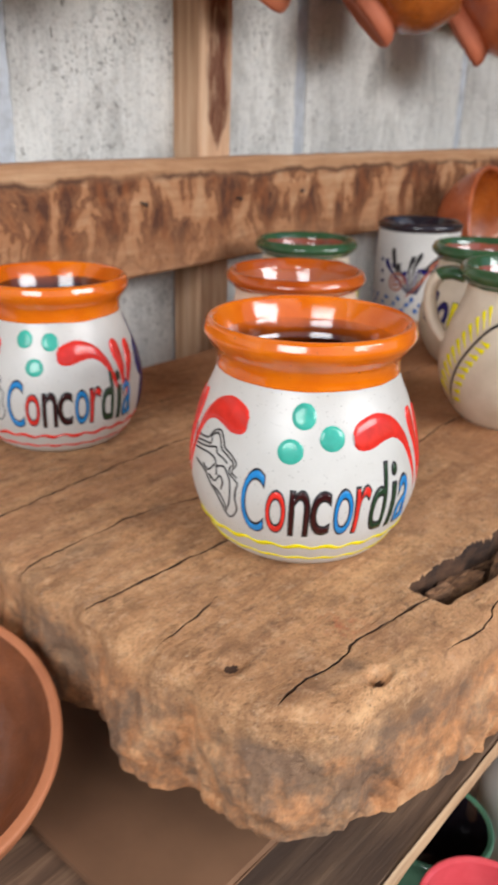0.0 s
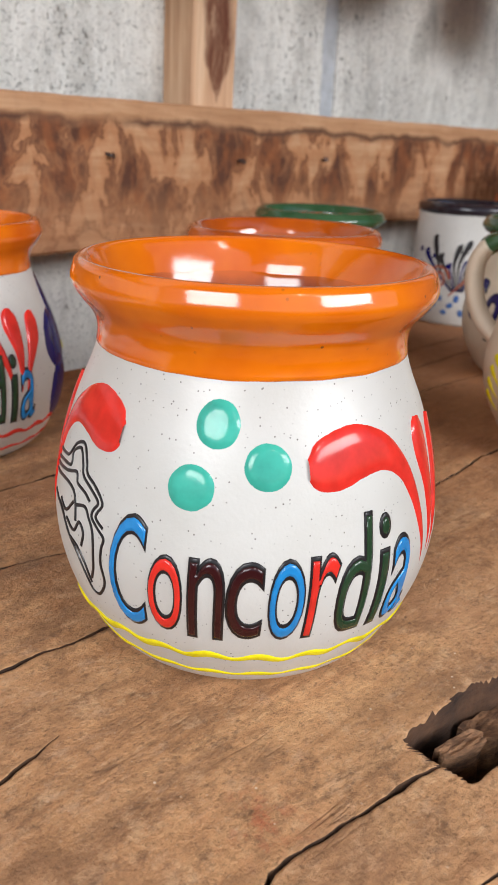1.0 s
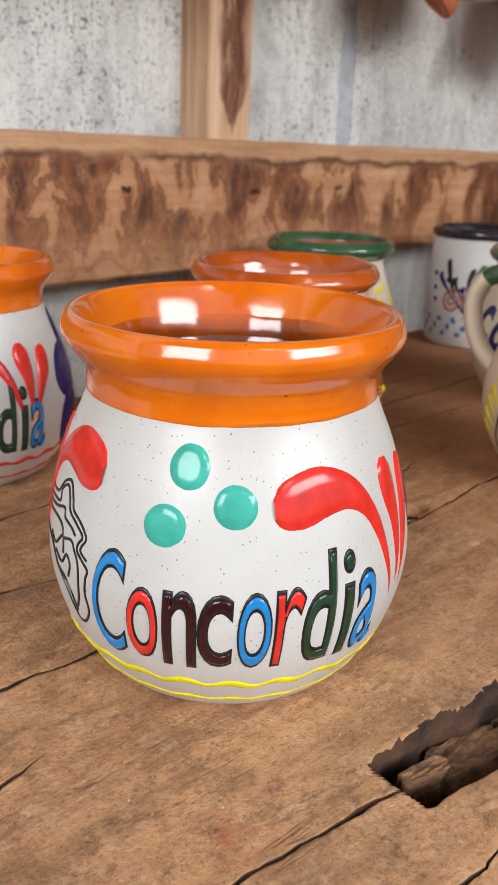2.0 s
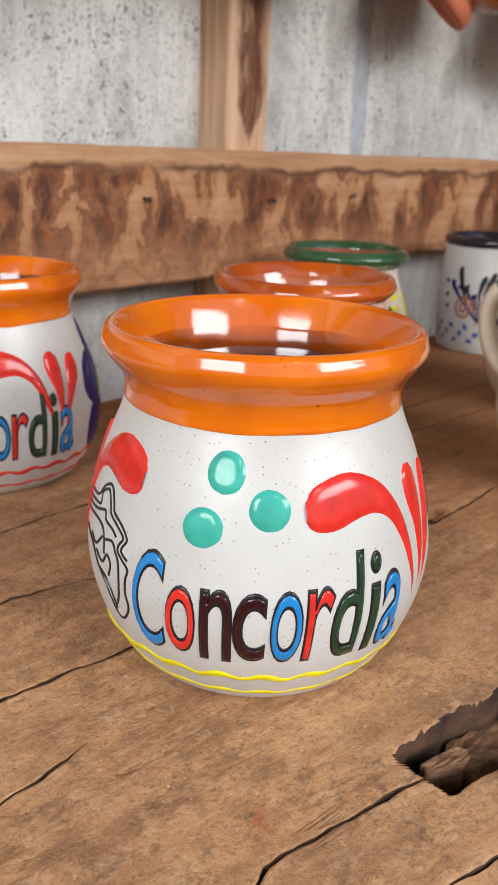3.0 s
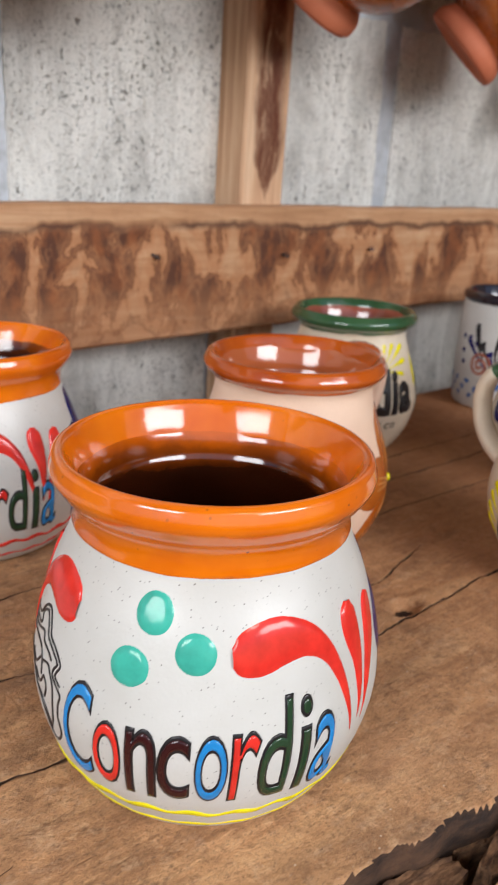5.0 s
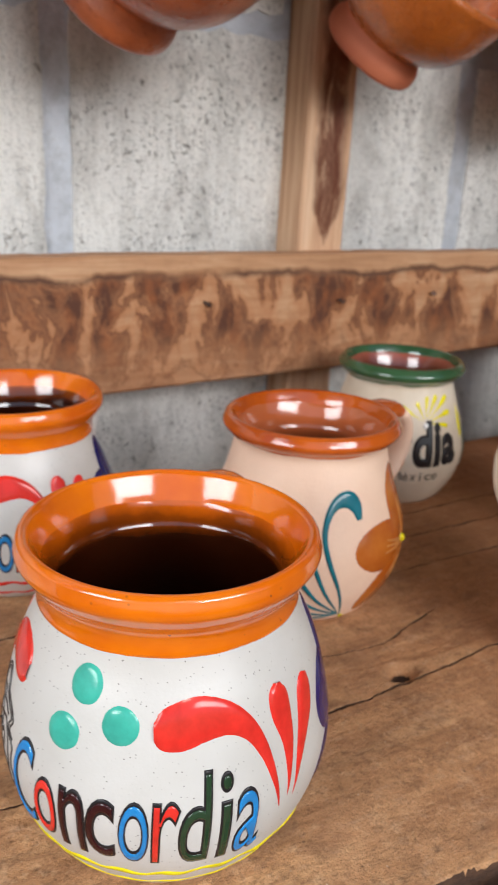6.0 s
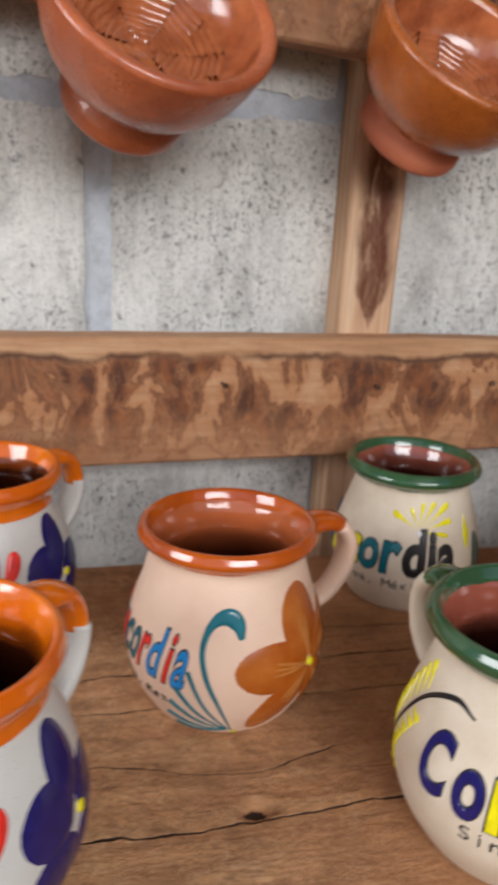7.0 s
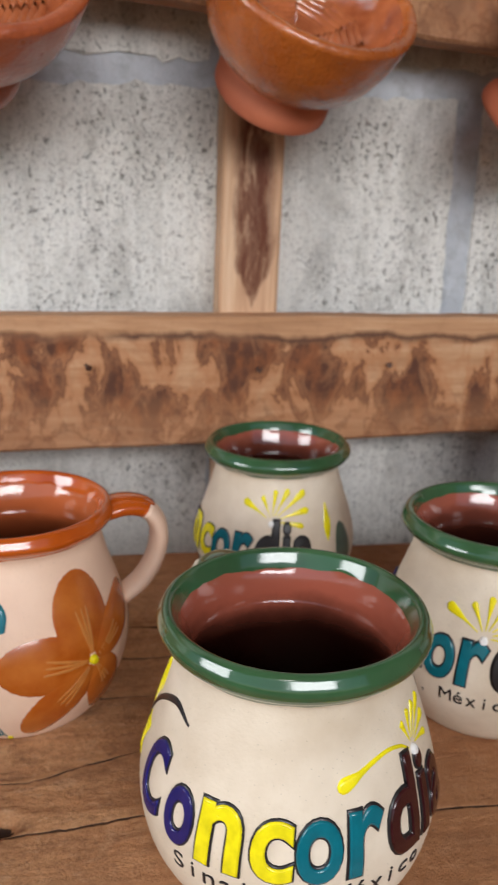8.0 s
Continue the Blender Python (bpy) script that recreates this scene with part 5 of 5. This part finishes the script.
for k, (foot, axis, size, m1, m2, lab) in enumerate(BOWLS):
    b = clay_bowl(foot, axis, (m1, m2), 2.0 + k * 1.7, lab, 20 * k, size)
    edge = b.matrix_world @ Vector((0, 0, 0.083)) + Vector((0, 0.046, 0.036))
    top = Vector((edge.x + 0.004, -0.003, edge.z + 0.05))
    tw = part("twine", tube([edge, edge + Vector((0.002, -0.003, 0.012)), (edge + top) / 2, top], 0.0013), M_TWINE)
    tw.parent = b
    tw.matrix_parent_inverse = b.matrix_world.inverted()

# ---- large bowl on its side, in the back of the table ----
big = new("large_bowl")
tagged(big, "large orange-brown glazed bowl standing on its edge by the wall", "bowl")
axis_big = Vector((0.05, -0.96, 0.22)).normalized()
big_out = [(0.045, 0.0), (0.050, 0.004), (0.072, 0.016), (0.092, 0.040), (0.102, 0.068), (0.105, 0.086)]
big_in = [(0.1035, 0.0885), (0.100, 0.0880), (0.098, 0.084), (0.094, 0.062), (0.078, 0.030), (0.045, 0.012), (0.0, 0.009)]
part("wall", lathe_part([(0, 0.0)] + [tuple(p) for p in smooth_line(big_out, 24)] + [tuple(p) for p in smooth_line(big_in[:3], 6)], 5.0, {}, 80, 0.006), M_TERRA, big, smooth=True)
part("interior", lathe_part([tuple(p) for p in smooth_line(big_in[2:], 20)], 5.0, {}, 80, 0.006), M_TERRA_AMBER, big, "amber glazed inside", smooth=True)
big.matrix_world = Matrix.Translation((0.428, -0.034, 0.0645)) @ axis_big.to_track_quat("Z", "Y").to_matrix().to_4x4() @ Matrix.Scale(0.74, 4)

# ---- under the slab ----
def plain_bowl(name, at, profile, inner, mats, label, category, seed, tall=1.0, lean=0.0, toward=0.0):
    e = new(name)
    e.matrix_world = Matrix.Translation(at) @ Matrix.Rotation(radians(toward), 4, "Z") @ Matrix.Rotation(radians(lean), 4, "Y")
    profile, inner = [(r, z * tall) for r, z in profile], [(r, z * tall) for r, z in inner]
    tagged(e, label, category)
    out = [tuple(p) for p in smooth_line(profile, 26)]
    lip = [tuple(p) for p in smooth_line([profile[-1]] + inner[:2], 8)]
    part("wall", lathe_part([(0, 0.001), (profile[0][0] - 0.004, 0.0)] + out + lip[1:], seed, {}, 72, 0.014), mats[0], e, smooth=True)
    part("interior", lathe_part([tuple(p) for p in smooth_line(inner[1:], 18)], seed, {}, 72, 0.014), mats[1], e, "smooth inside", smooth=True)
    return e


plain_bowl("clay_bowl", (-0.404, -0.230, -0.0800), [(0.036, 0.0), (0.040, 0.004), (0.054, 0.022), (0.0625, 0.044), (0.0655, 0.060)], [(0.0645, 0.0625), (0.0605, 0.0615), (0.056, 0.042), (0.042, 0.016), (0.0, 0.007)], (M_TERRA_DULL, burnished("smoked_clay", lin(142, 82, 48), lin(98, 54, 30), 0.5)), "raw terracotta bowl with brown inside, on the lower shelf", "bowl", 8.0, 0.82, 20, -110)
CUP = [(0.026, 0.0), (0.030, 0.004), (0.037, 0.024), (0.038, 0.052), (0.036, 0.070), (0.0375, 0.078)]
CUP_IN = [(0.0365, 0.0800), (0.0335, 0.0790), (0.032, 0.060), (0.032, 0.020), (0.0, 0.008)]
green_cup_k = speckled_glaze("sea_green_glaze", lin(86, 132, 106), lin(62, 104, 82))
pink_k = speckled_glaze("pink_glaze", lin(226, 92, 98), lin(206, 70, 78))
plain_bowl("cup", (-0.134, -0.362, -0.300), CUP, CUP_IN, (green_cup_k, M_BLACKGLAZE), "sea-green glazed cup on the bottom shelf", "cup", 3.0)
plain_bowl("cup", (-0.200, -0.424, -0.300), CUP, CUP_IN, (pink_k, pink_k), "tall pink glazed cup on the bottom shelf", "cup", 4.0, 1.42)
plain_bowl("cup", (-0.046, -0.396, -0.300), CUP, CUP_IN, (M_WHITE, M_BLACKGLAZE), "white cup with dark inside on the bottom shelf", "cup", 6.0, 1.3)
